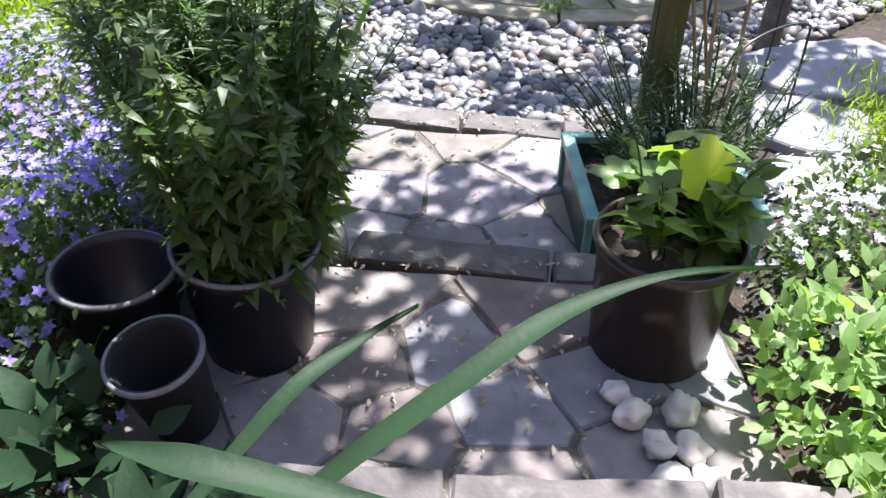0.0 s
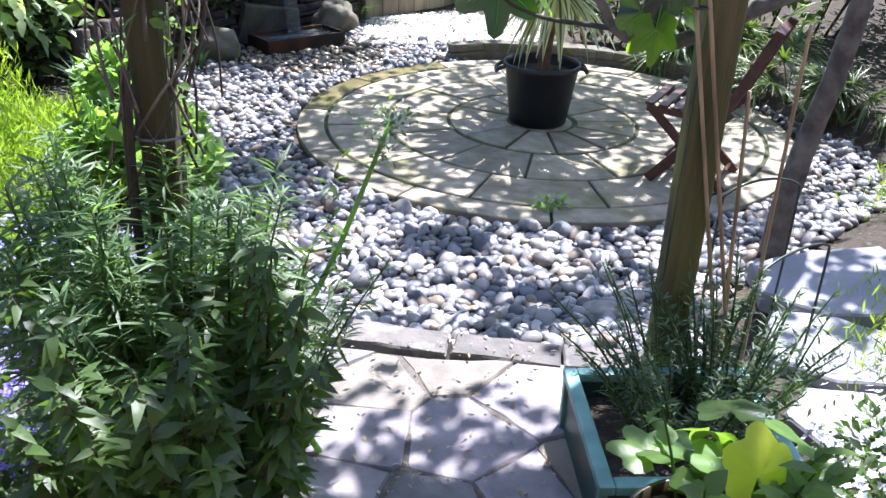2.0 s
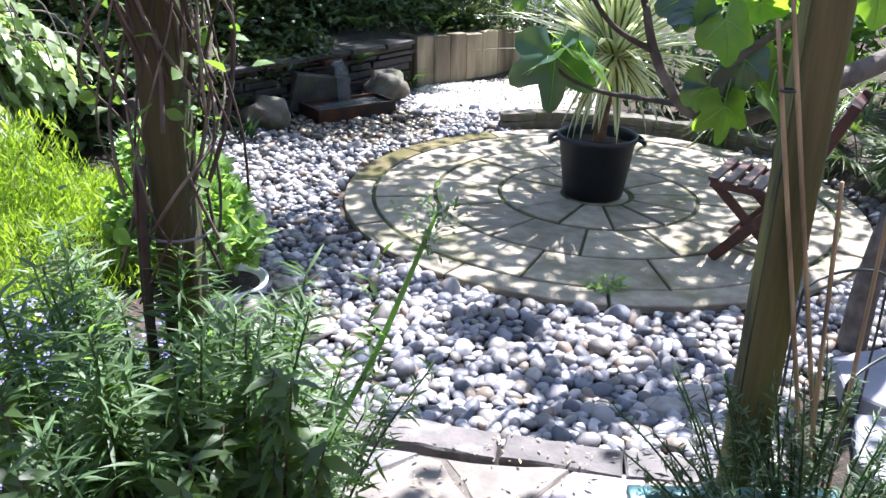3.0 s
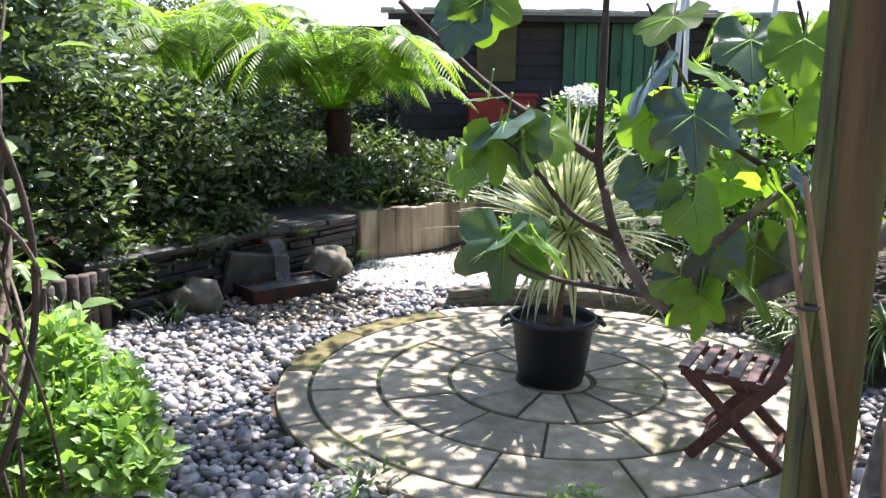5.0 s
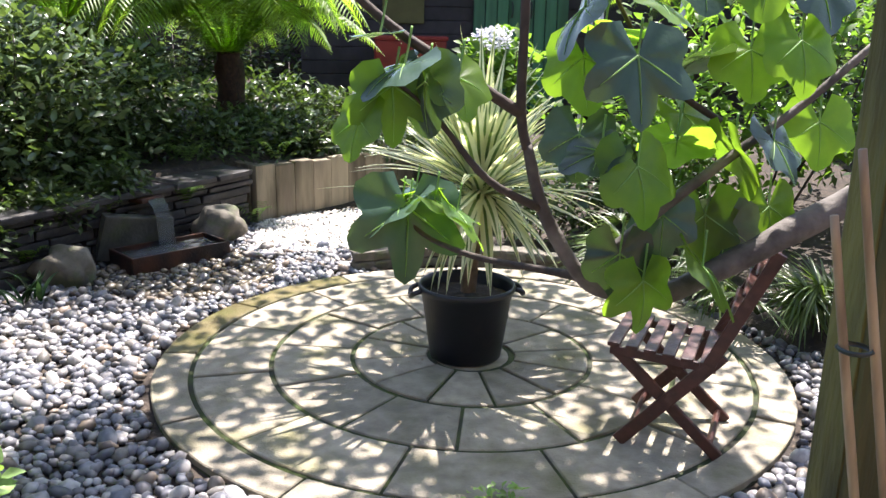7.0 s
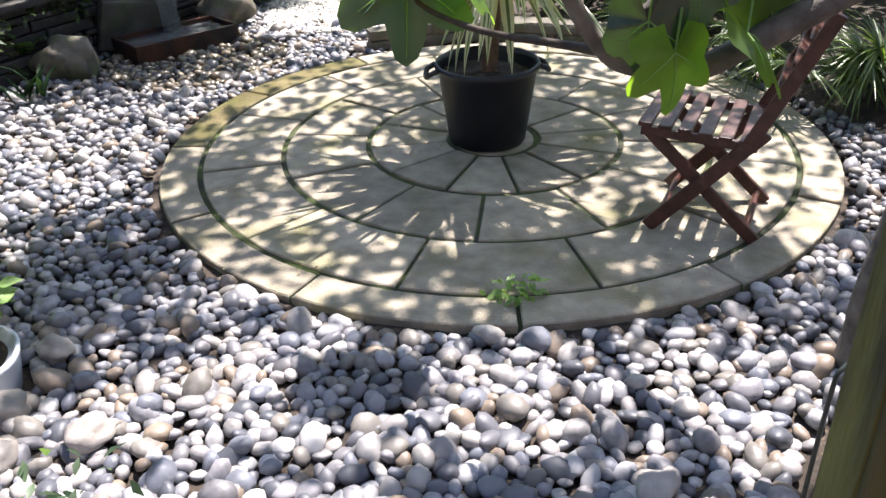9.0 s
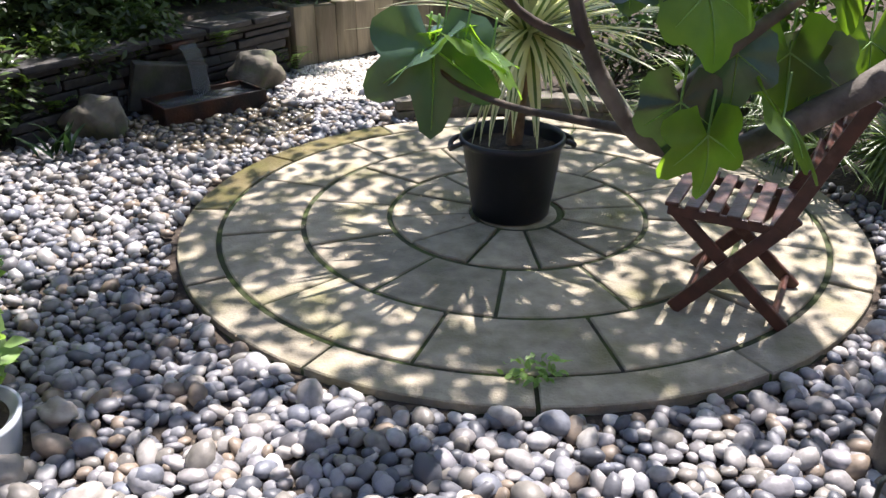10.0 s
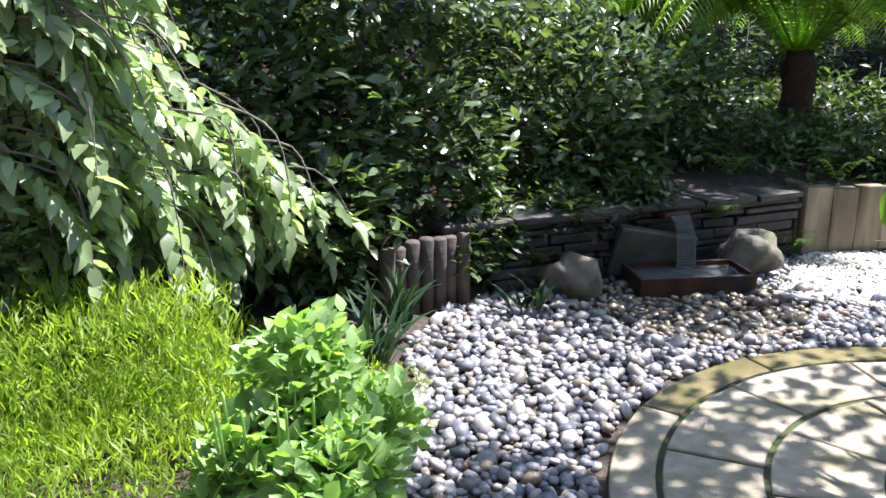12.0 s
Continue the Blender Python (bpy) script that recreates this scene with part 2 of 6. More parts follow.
L_PALM = leaf_material("palm_leaf", (0.085, 0.13, 0.035), (0.055, 0.09, 0.025), 0.35, 0.3, 0.35)
L_CREAM = leaf_material("cordyline_cream_leaf", (0.62, 0.62, 0.44), (0.54, 0.55, 0.36), 0.4, 0.35, 0.25, (1.0, 1.0, 0.7))
L_STRIPE = leaf_material("cordyline_green_stripe", (0.10, 0.15, 0.05), (0.075, 0.12, 0.04), 0.4, 0.35, 0.3)
PETAL_BLUE = leaf_material("blue_petal", (0.22, 0.17, 0.57), (0.40, 0.35, 0.70), 0.5, 0.4, 0.3, (1.0, 1.0, 1.3))
L_WALL = leaf_material("low_dark_leaf", (0.04, 0.065, 0.024), (0.06, 0.095, 0.032), 0.35, 0.3, 0.5)
LITTER = leaf_material("dry_petal", (0.42, 0.36, 0.25), (0.28, 0.21, 0.13), 0.7, 0.2, 0.4, (1.0, 0.9, 0.7))
PETAL_WHITE = leaf_material("white_petal", (0.72, 0.72, 0.76), (0.66, 0.65, 0.74), 0.5, 0.35, 0.15, (0.5, 0.5, 0.5))


def water_material():
    m = bpy.data.materials.new("water")
    m.use_nodes = True
    n, k = m.node_tree.nodes, m.node_tree.links
    b = n["Principled BSDF"]
    b.inputs["Base Color"].default_value = (0.55, 0.6, 0.6, 1)
    b.inputs["Roughness"].default_value, b.inputs["IOR"].default_value = 0.06, 1.33
    b.inputs["Transmission Weight"].default_value = 0.85
    f = n.new("ShaderNodeTexNoise")
    f.inputs["Scale"].default_value = 28.0
    bp = n.new("ShaderNodeBump")
    bp.inputs["Strength"].default_value, bp.inputs["Distance"].default_value = 0.6, 0.02
    k.new(f.outputs[0], bp.inputs["Height"])
    k.new(bp.outputs[0], b.inputs["Normal"])
    return m


WATER = water_material()


# ---- building helpers ----
def np_mesh(name, verts, faces, mat, smooth=True):
    """A mesh from vertex and face arrays; all faces have the same number of corners."""
    verts, faces = np.asarray(verts, np.float32), np.asarray(faces, np.int32)
    me = bpy.data.meshes.new(name)
    me.vertices.add(len(verts))
    me.vertices.foreach_set("co", verts.ravel())
    me.loops.add(faces.size)
    me.loops.foreach_set("vertex_index", faces.ravel())
    me.polygons.add(len(faces))
    me.polygons.foreach_set("loop_start", np.arange(0, faces.size, faces.shape[1], dtype=np.int32))
    me.polygons.foreach_set("use_smooth", np.full(len(faces), smooth))
    me.update(calc_edges=True)
    me.materials.append(mat)
    return me


def bm_mesh(name, bm, mat, smooth=False):
    me = bpy.data.meshes.new(name)
    bmesh.ops.recalc_face_normals(bm, faces=bm.faces[:])
    for f in bm.faces:
        f.smooth = smooth
    bm.to_mesh(me)
    bm.free()
    me.materials.append(mat)
    return me


def thing(name, at, label, category, group="", rz=0.0):
    ob = new(name)
    ob.empty_display_size = 0.1
    ob.matrix_basis = pose(*at, 0, 0, rz)
    return tagged(ob, label, category, group)


def part(name, me, parent, label="", m=None):
    ob = new(name, me)
    ob.parent = parent
    if m is not None:
        ob.matrix_basis = m
    return tagged(ob, label)


def setting(name, me, label, category, m=None):
    ob = new(name, me)
    if m is not None:
        ob.matrix_basis = m
    return tagged(ob, label, category, kind="structure")


def box(sx, sy, sz, bevel=0.0, at=(0, 0, 0), segments=2, bm=None):
    """A box of that size whose base stands at `at`."""
    own = bmesh.new()
    bmesh.ops.create_cube(own, size=1.0, matrix=Matrix.Translation((at[0], at[1], at[2] + sz / 2)) @ Matrix.Diagonal((sx, sy, sz, 1)))
    if bevel:
        bmesh.ops.bevel(own, geom=own.edges[:], offset=bevel, segments=segments, affect="EDGES", profile=0.6)
    return own


def lathe(profile, n=40):
    """A surface of revolution round z from (radius, height) pairs."""
    p = np.array(profile, float)
    a = np.linspace(0, 2 * np.pi, n, endpoint=False)
    v = np.stack([np.outer(p[:, 0], np.cos(a)), np.outer(p[:, 0], np.sin(a)), np.repeat(p[:, 1:2], n, 1)], -1).reshape(-1, 3)
    i, j = np.meshgrid(np.arange(len(p) - 1), np.arange(n), indexing="ij")
    f = np.stack([i * n + j, i * n + (j + 1) % n, (i + 1) * n + (j + 1) % n, (i + 1) * n + j], -1).reshape(-1, 4)
    return v, f


def tube(points, radii, n=8, rough=0.0):
    """A tapered tube along points, closed at the ends by shrinking."""
    pts = [Vector(p) for p in points]
    # a finer smooth line through the points
    fine, rad = [], []
    m = len(pts)
    for i in range(m - 1):
        p0, p1, p2, p3 = pts[max(i - 1, 0)], pts[i], pts[i + 1], pts[min(i + 2, m - 1)]
        for s in range(5):
            u = s / 5
            fine.append(0.5 * ((2 * p1) + (p2 - p0) * u + (2 * p0 - 5 * p1 + 4 * p2 - p3) * u * u + (3 * p1 - p0 - 3 * p2 + p3) * u ** 3))
            rad.append(radii[i] * (1 - u) + radii[i + 1] * u)
    fine.append(pts[-1])
    rad.append(radii[-1])
    v, side = [], Vector((0.3, 0.9, 0.2))
    for i, p in enumerate(fine):
        d = (fine[min(i + 1, len(fine) - 1)] - fine[max(i - 1, 0)]).normalized()
        side = (side - d * side.dot(d)).normalized()
        up = d.cross(side)
        for j in range(n):
            a = 2 * math.pi * j / n
            r = rad[i] * (1 + (rough * noise.noise(p * 9 + Vector((j * 1.7, 0, 0))) if rough else 0))
            v.append(p + side * math.cos(a) * r + up * math.sin(a) * r)
    k = len(fine)
    f = [[i * n + j, i * n + (j + 1) % n, (i + 1) * n + (j + 1) % n, (i + 1) * n + j] for i in range(k - 1) for j in range(n)]
    v = [tuple(q) for q in v] + [tuple(fine[0]), tuple(fine[-1])]
    for j in range(n):
        f.append([k * n, (j + 1) % n, j, j])
        f.append([k * n + 1, (k - 1) * n + j, (k - 1) * n + (j + 1) % n, (k - 1) * n + (j + 1) % n])
    q = [[a, b, c] if c == d else [a, b, c, d] for a, b, c, d in f]
    return v, q


def poly_mesh(name, v, f, mat, smooth=True):
    me = bpy.data.meshes.new(name)
    me.from_pydata([tuple(p) for p in v], [], [list(map(int, q)) for q in f])
    me.polygons.foreach_set("use_smooth", [smooth] * len(me.polygons))
    me.update()
    me.materials.append(mat)
    return me


def tube_mesh(name, points, radii, mat, n=8, rough=0.0):
    return poly_mesh(name, *tube(points, radii, n, rough), mat)


def leaf(length, width, fold=0.25, droop=0.2, seg=3, tip=0.55):
    """A pointed leaf along +y, facing up: a strip of quads with a fold along its middle."""
    t = np.linspace(0, 1, seg + 1)
    w = width * 0.5 * np.maximum(np.sin(np.pi * np.clip(t, 0.03, 0.985) ** (tip + 0.25)), 0.03)
    y, z = length * t * (1 - 0.15 * droop * t), -droop * length * t ** 2
    mid = np.stack([0 * t, y, z], 1)
    a, b = mid + np.stack([-w, 0 * t, w * fold], 1), mid + np.stack([w, 0 * t, w * fold], 1)
    v = np.concatenate([a, mid, b])
    n = seg + 1
    f = [[i + c * n, i + (c + 1) * n, i + 1 + (c + 1) * n, i + 1 + c * n] for i in range(seg) for c in range(2)]
    return v, np.array(f)


def frames(d, roll):
    """Rotation matrices whose y axis runs along the directions d, rolled about them."""
    d = d / np.linalg.norm(d, axis=1, keepdims=True)
    x = np.cross(d, np.array([0, 0, 1.0]) + 1e-3)
    x /= np.linalg.norm(x, axis=1, keepdims=True)
    z = np.cross(x, d)
    c, s = np.cos(roll)[:, None], np.sin(roll)[:, None]
    return np.stack([x * c + z * s, d, z * c - x * s], 2)


def scatter(template, places, rots, scales):
    v, f = template
    k, n = len(places), len(v)
    out = np.einsum("kij,nj->kni", rots, v) * np.asarray(scales).reshape(k, 1, 1) + places[:, None, :]
    return out.reshape(-1, 3), (f[None] + (np.arange(k) * n)[:, None, None]).reshape(-1, f.shape[1])


def joined(pieces):
    vs, fs, o = [], [], 0
    for v, f in pieces:
        vs.append(v)
        fs.append(np.asarray(f) + o)
        o += len(v)
    return np.concatenate(vs), np.concatenate(fs)


def directions(n, up=0.3, spread=1.0):
    a = rng.uniform(0, 2 * np.pi, n)
    z = rng.normal(up, 0.45, n) * spread
    return np.stack([np.cos(a), np.sin(a), z], 1)


def clumps(n, blobs, shell=0.55):
    """n places in ellipsoids (x, y, z, rx, ry, rz), thick near their skins, and the outward ways."""
    vol = np.array([b[3] * b[4] + b[4] * b[5] + b[3] * b[5] for b in blobs])
    pick = rng.choice(len(blobs), n, p=vol / vol.sum())
    b = np.array(blobs)[pick]
    d = rng.normal(size=(n, 3))
    d /= np.linalg.norm(d, axis=1, keepdims=True)
    r = shell + (1 - shell) * rng.random(n)
    lump = 1 + 0.22 * np.sin(d[:, 0] * 5 + pick) * np.cos(d[:, 2] * 6 + pick * 2)
    return b[:, :3] + d * b[:, 3:] * (r * lump)[:, None], d


def foliage(name, n, blobs, template, mat, size=(0.7, 1.2), up=0.25, shell=0.55, floor=None):
    p, d = clumps(n, blobs, shell)
    if floor is not None:
        keep = p[:, 2] > floor
        p, d = p[keep], d[keep]
    k = len(p)
    way = d * 0.7 + directions(k, up)
    return np_mesh(name, *scatter(template, p, frames(way, rng.normal(0, 0.6, k)), rng.uniform(*size, k)), mat)


def fast_rock(seed, sub=2, rough=0.25):
    bm = bmesh.new()
    bmesh.ops.create_icosphere(bm, subdivisions=sub, radius=1.0)
    for v in bm.verts:
        v.co *= 1 + rough * noise.noise(v.co * 1.3 + Vector((seed * 7.3, 0, 0))) + rough * 0.35 * noise.noise(v.co * 3.5 + Vector((0, seed * 3.1, 0)))
    v = np.array([q.co[:] for q in bm.verts])
    f = np.array([[q.index for q in p.verts] for p in bm.faces])
    bm.free()
    return v, f


GRIT = material("grit_joint", (0.13, 0.115, 0.095), 0.95, (0.07, 0.06, 0.05), 30.0, 0.8, 70.0, spots=(0.35, 0.3, 0.22), spot_scale=60.0, spot_amount=0.1)


# ---- ground ----
def smooth_step(a, b, x):
    t = np.clip((x - a) / (b - a), 0, 1)
    return t * t * (3 - 2 * t)


def left_edge(y):
    return np.interp(y, [-3.0, -2.6, -1.5, -0.2, 0.3, 0.8, 1.2, 3.0, 3.6], [-1.35, -1.55, -2.05, -2.6, -2.9, -2.95, -2.85, -1.45, -1.3])


def right_edge(y):
    return np.interp(y, [-3.0, -2.3, -1.2, -0.4, 0.1, 1.0, 2.0, 3.4], [0.15, 0.45, 1.75, 2.0, 1.75, 1.45, 1.3, 0.9])


def in_bed(x, y):
    return (x > left_edge(y)) & (x < right_edge(y)) & (y > -2.86 - 0.05 * x) & (y < 3.25)


def ground_height(x, y):
    out = np.maximum(left_edge(y) - x, x - right_edge(y))
    z = -0.04 + 0.12 * smooth_step(0.0, 0.35, out)
    z = z + 0.26 * smooth_step(-2.9, -4.8, y) * smooth_step(0.0, 0.3, np.maximum(-1.2 - x, x - 0.1))
    wall = (x + 1.45) * 0.79 - (y - 3.02) * 0.61
    z = z + 0.40 * smooth_step(-0.14, -0.3, wall) * smooth_step(0.3, 0.7, y)
    z = z + 0.25 * smooth_step(3.0, 5.0, y) + 0.07 * smooth_step(-2.2, -2.8, y) * smooth_step(0.0, -0.1, out)
    return z - 0.02 * smooth_step(-4.8, -5.0, y) * smooth_step(1.5, 1.2, np.abs(x + 0.6))


gx, gy = np.concatenate([[-400, -60], np.linspace(-8, 6, 141), [60, 400]]), np.concatenate([[-400, -60], np.linspace(-9, 11, 201), [60, 400]])
X, Y = np.meshgrid(gx, gy, indexing="ij")
Z = ground_height(X, Y) + 0.012 * np.sin(X * 9) * np.cos(Y * 8)
i, j = np.meshgrid(np.arange(len(gx) - 1), np.arange(len(gy) - 1), indexing="ij")
quads = np.stack([i * len(gy) + j, (i + 1) * len(gy) + j, (i + 1) * len(gy) + j + 1, i * len(gy) + j + 1], -1).reshape(-1, 4)
setting("ground", np_mesh("ground", np.stack([X, Y, Z], -1).reshape(-1, 3), quads, SOIL), "dark damp garden soil under the beds", "ground")


# ---- walls that close the garden ----
def board_fence(name, a, b, height, z, label, mat=None, step=0.6):
    a, b = Vector((*a, z)), Vector((*b, z))
    run = (b - a).length
    ang = math.degrees(math.atan2(b.y - a.y, b.x - a.x))
    fence = tagged(thing(name, a, label, "fence", "", ang), kind="structure")
    n = max(1, int(run / step))
    board = bm_mesh("board", box(run / n - 0.012, 0.03, height, 0.004, (run / n / 2, 0, 0), 1), mat or DARK_WOOD)
    for k in range(n):
        part("board", board, fence, "", pose(k * run / n, 0.004 * (k % 2), 0))
    part("rail", bm_mesh("rail", box(run, 0.05, 0.09, 0.006, (run / 2, 0.045, height * 0.8), 1), mat or DARK_WOOD), fence)
    return fence


board_fence("fence_west", (-6.3, -8.5), (-6.3, 10.2), 2.6, 0.0, "dark weathered board fence behind the shrubs")
board_fence("fence_east", (5.2, 10.2), (5.2, -8.5), 2.4, 0.0, "dark weathered board fence behind the planting")
board_fence("fence_north", (-6.3, 10.2), (5.2, 10.2), 2.4, 0.1, "dark weathered board fence at the far end")
setting("wall_south", bm_mesh("wall_south", box(11.5, 0.25, 5.0, 0.01, (-0.55, -8.6, 0)), BRICK), "brick house wall behind the terrace", "wall")

# ---- round patio: twelve slabs to a ring ----
RINGS = [0.216, 0.614, 1.023, 1.408, 1.6]
TURNS = [2.0, 18.0, 7.5, 25.0]
patio = tagged(thing("patio", (0, 0, 0), "round patio of buff concrete slabs in four rings with mossy joints", "patio"), kind="structure")
v, f = lathe([(0.0, -0.012), (0.8, -0.012), (1.585, -0.012), (1.592, -0.05)], 72)
part("joint_bed", np_mesh("joint_bed", v, f, MORTAR), patio, "dark mossy mortar joints")


def ring_slab(r0, r1, turn, drop, mat):
    bm = bmesh.new()
    a0, a1 = radians(turn), radians(turn + 30)
    rows = []
    for inset, z in ((0.0, -0.045), (0.0, -0.005), (0.005, 0.0)):
        g = 0.011 + inset
        lo, hi = [], []
        for k in range(9):
            u = k / 8
            for r, row in ((r0 + g + 0.003, lo), (r1 - g, hi)):
                d = (g - 0.003) / r
                a = a0 + d + (a1 - a0 - 2 * d) * u
                row.append(bm.verts.new((r * math.cos(a), r * math.sin(a), z + drop)))
        rows.append(lo + hi[::-1])
    n = len(rows[0])
    for p, q in zip(rows, rows[1:]):
        for k in range(n):
            bm.faces.new((p[k], p[(k + 1) % n], q[(k + 1) % n], q[k]))
    top = rows[-1]
    for k in range(8):
        bm.faces.new((top[k], top[k + 1], top[n - 2 - k], top[n - 1 - k]))
    return bm_mesh("slab", bm, mat)


for ring in range(4):
    for k in range(12):
        turn = TURNS[ring] + 30 * k
        wet = ring == 3 and 100 < turn < 150
        part("slab", ring_slab(RINGS[ring], RINGS[ring + 1], turn, 0.003 * rng.normal(), WET_SLAB if wet else SLAB), patio, "slab kept wet and brown by the water" if wet else "")
v, f = lathe([(0.0, -0.004), (0.12, -0.004), (0.195, -0.006), (0.2, -0.04)], 32)
part("slab", np_mesh("slab", v, f, SLAB), patio)


# ---- steps of crazy paving ----
def clip(poly, p, n):
    """The part of a polygon on the side of the line through p against its normal n."""
    out = []
    for k, a in enumerate(poly):
        b = poly[(k + 1) % len(poly)]
        da, db = (a - p).dot(n), (b - p).dot(n)
        if da <= 0:
            out.append(a)
        if da * db < 0:
            out.append(a + (b - a) * (da / (da - db)))
    return out


def stone_plate(poly, z0, z1, gap, mat, tilt=0.0):
    c = sum(poly, Vector((0, 0))) / len(poly)
    fine = []
    for k, a in enumerate(poly):
        b = poly[(k + 1) % len(poly)]
        m = max(1, int((b - a).length / 0.06))
        fine += [a + (b - a) * (s / m) for s in range(m)]
    bm = bmesh.new()
    rings = []
    tx, ty = rng.normal(0, 0.012, 2) + tilt
    for inset, z in ((gap, z0), (gap, z1 - 0.008), (gap + 0.007, z1)):
        row = []
        for q in fine:
            d = c - q
            w = 0.012 * noise.noise(Vector((q.x * 14, q.y * 14, 0.3))) + 0.006 * noise.noise(Vector((q.x * 45, q.y * 45, 1.3)))
            q2 = q + d.normalized() * min(inset + w, d.length * 0.6)
            dz = (q2.x - c.x) * tx + (q2.y - c.y) * ty if z > z0 else 0
            row.append(bm.verts.new((q2.x, q2.y, z + dz)))
        rings.append(row)
    n = len(fine)
    for p, q in zip(rings, rings[1:]):
        for k in range(n):
            bm.faces.new((p[k], p[(k + 1) % n], q[(k + 1) % n], q[k]))
    mid = bm.verts.new((c.x, c.y, z1 + 0.003))
    for k in range(n):
        bm.faces.new((rings[-1][k], rings[-1][(k + 1) % n], mid))
    return bm_mesh("paving_stone", bm, mat)


def crazy_tread(name, corners, z0, z1, seeds, label, mat=None):
    tread = tagged(thing(name, (0, 0, 0), label, "step"), kind="structure")
    outline = [Vector(c) for c in corners]
    bm = bmesh.new()
    for z in (z0, z1 - 0.007):
        bm.faces.new([bm.verts.new((p.x, p.y, z)) for p in outline])
    part("joint_bed", bm_mesh("joint_bed", bm, GRIT), tread, "earth and mortar joints with fallen petals")
    seeds = [Vector(s) for s in seeds]
    for s in seeds:
        cell = outline
        for o in seeds:
            if o != s and cell:
                cell = clip(cell, (s + o) / 2, (o - s).normalized())
        if len(cell) > 2:
            part("paving_stone", stone_plate(cell, z0, z1 + 0.003 * rng.normal(), 0.003, mat or CRAZY), tread)
    return tread


def kerb_row(name, line, width, z0, z1, label):
    row = tagged(thing(name, (0, 0, 0), label, "kerb"), kind="structure")
    for k in range(len(line) - 1):
        a, b = Vector(line[k]), Vector(line[k + 1])
        d = (b - a).normalized()
        side = Vector((-d.y, d.x)) * width
        a, b = a + d * 0.006, b - d * 0.006
        part("kerb_stone", stone_plate([a, b, b + side, a + side], z0, z1 + 0.004 * rng.normal(), 0.002, KERB), row)
    return row


crazy_tread("step_lower", [(-1.45, -3.78), (-0.15, -3.93), (-0.05, -3.0), (-0.75, -2.97), (-1.4, -2.85)], -0.05, 0.13,
            [(-0.63, -3.38), (-0.95, -3.12), (-0.42, -3.18), (-0.98, -3.36), (-0.45, -3.62), (-0.28, -3.55), (-1.05, -3.6), (-0.72, -3.72),
             (-1.22, -3.3), (-1.25, -3.62), (-0.65, -2.98), (-1.1, -2.93), (-0.15, -3.25), (-0.15, -3.8)],
            "lower garden step of crazy-paved sandstone pieces")
crazy_tread("step_middle", [(-1.5, -4.72), (0.0, -4.75), (-0.05, -4.02), (-1.42, -3.9)], -0.05, 0.255,
            [(-0.98, -4.08), (-0.5, -4.15), (-0.72, -4.26), (-0.95, -4.3), (-0.4, -4.35), (-0.6, -4.45), (-0.85, -4.52), (-1.1, -4.5),
             (-0.3, -4.58), (-0.6, -4.66), (-1.25, -4.2), (-1.3, -4.6), (-0.15, -4.2), (-0.9, -4.68)],
            "middle garden step of shaded grey crazy paving", SHADED_CRAZY)
crazy_tread("terrace_top", [(-2.2, -8.4), (1.6, -8.4), (1.4, -4.95), (-1.6, -4.9)], -0.05, 0.385,
            [(-1.9 + 0.62 * (k % 6) + 0.15 * math.sin(k * 2.1), -5.2 - 0.6 * (k // 6) + 0.15 * math.cos(k * 1.7)) for k in range(36)],
            "upper terrace of crazy paving beside the house")
kerb_row("kerb_lower", [(-1.5, -2.82), (-1.05, -2.88), (-0.68, -2.96), (-0.3, -3.02), (0.1, -3.05)], 0.135, -0.06, 0.14, "low dark stone kerb along the lower step")
kerb_row("kerb_middle", [(-1.6, -3.87), (-1.02, -3.9), (-0.46, -4.0), (-0.1, -4.03)], 0.135, -0.06, 0.268, "dark stone kerb along the middle step")
kerb_row("kerb_upper", [(-1.25, -4.86), (-0.75, -4.885), (-0.25, -4.9), (0.2, -4.92)], 0.16, -0.06, 0.395, "pale sunlit stone edging of the terrace")


# ---- things on the patio ----
def plant_pot(name, at, r_rim, r_base, height, mat, label, group="", soil=True, handles=False, rim_mat=None, tilt=(0, 0)):
    pot = thing(name, at, label, "plant pot", group)
    pot.matrix_basis = pose(*at, tilt[0], tilt[1], 0)
    t = 0.008
    prof = [(0.0, 0.0), (r_base * 0.96, 0.0), (r_base, 0.008), (r_rim * 0.955, height * 0.9), (r_rim, height * 0.915), (r_rim + 0.006, height * 0.96),
            (r_rim, height), (r_rim - t, height), (r_rim - t - 0.008, height * 0.93), (r_base - t, 0.02), (0.0, 0.02)]
    part("body", np_mesh("body", *lathe(prof, 48), mat), pot)
    if rim_mat:
        ring = [(r_rim - 0.003, height + 0.001), (r_rim + 0.002, height + 0.003), (r_rim + 0.007, height - 0.002), (r_rim + 0.007, height - 0.006)]
        part("rim", np_mesh("rim", *lathe(ring, 48), rim_mat), pot, "worn pale grey rim")
    if soil:
        v, f = lathe([(0.0, height * 0.87), (r_rim * 0.4, height * 0.86), (r_rim * 0.75, height * 0.84), (r_rim - t - 0.012, height * 0.83)], 32)
        v[:, 2] += 0.012 * np.sin(v[:, 0] * 60) * np.cos(v[:, 1] * 55)
        part("soil", np_mesh("soil", v, f, SOIL), pot, "dark potting soil")
    if handles:
        for s in (-1, 1):
            p = [(s * (r_rim - 0.005), -0.06, height * 0.95), (s * (r_rim + 0.035), -0.05, height * 0.9), (s * (r_rim + 0.045), 0, height * 0.84),
                 (s * (r_rim + 0.035), 0.05, height * 0.9), (s * (r_rim - 0.005), 0.06, height * 0.95)]
            part("handle", tube_mesh("handle", p, [0.013] * 5, mat, 8), pot)
    return pot


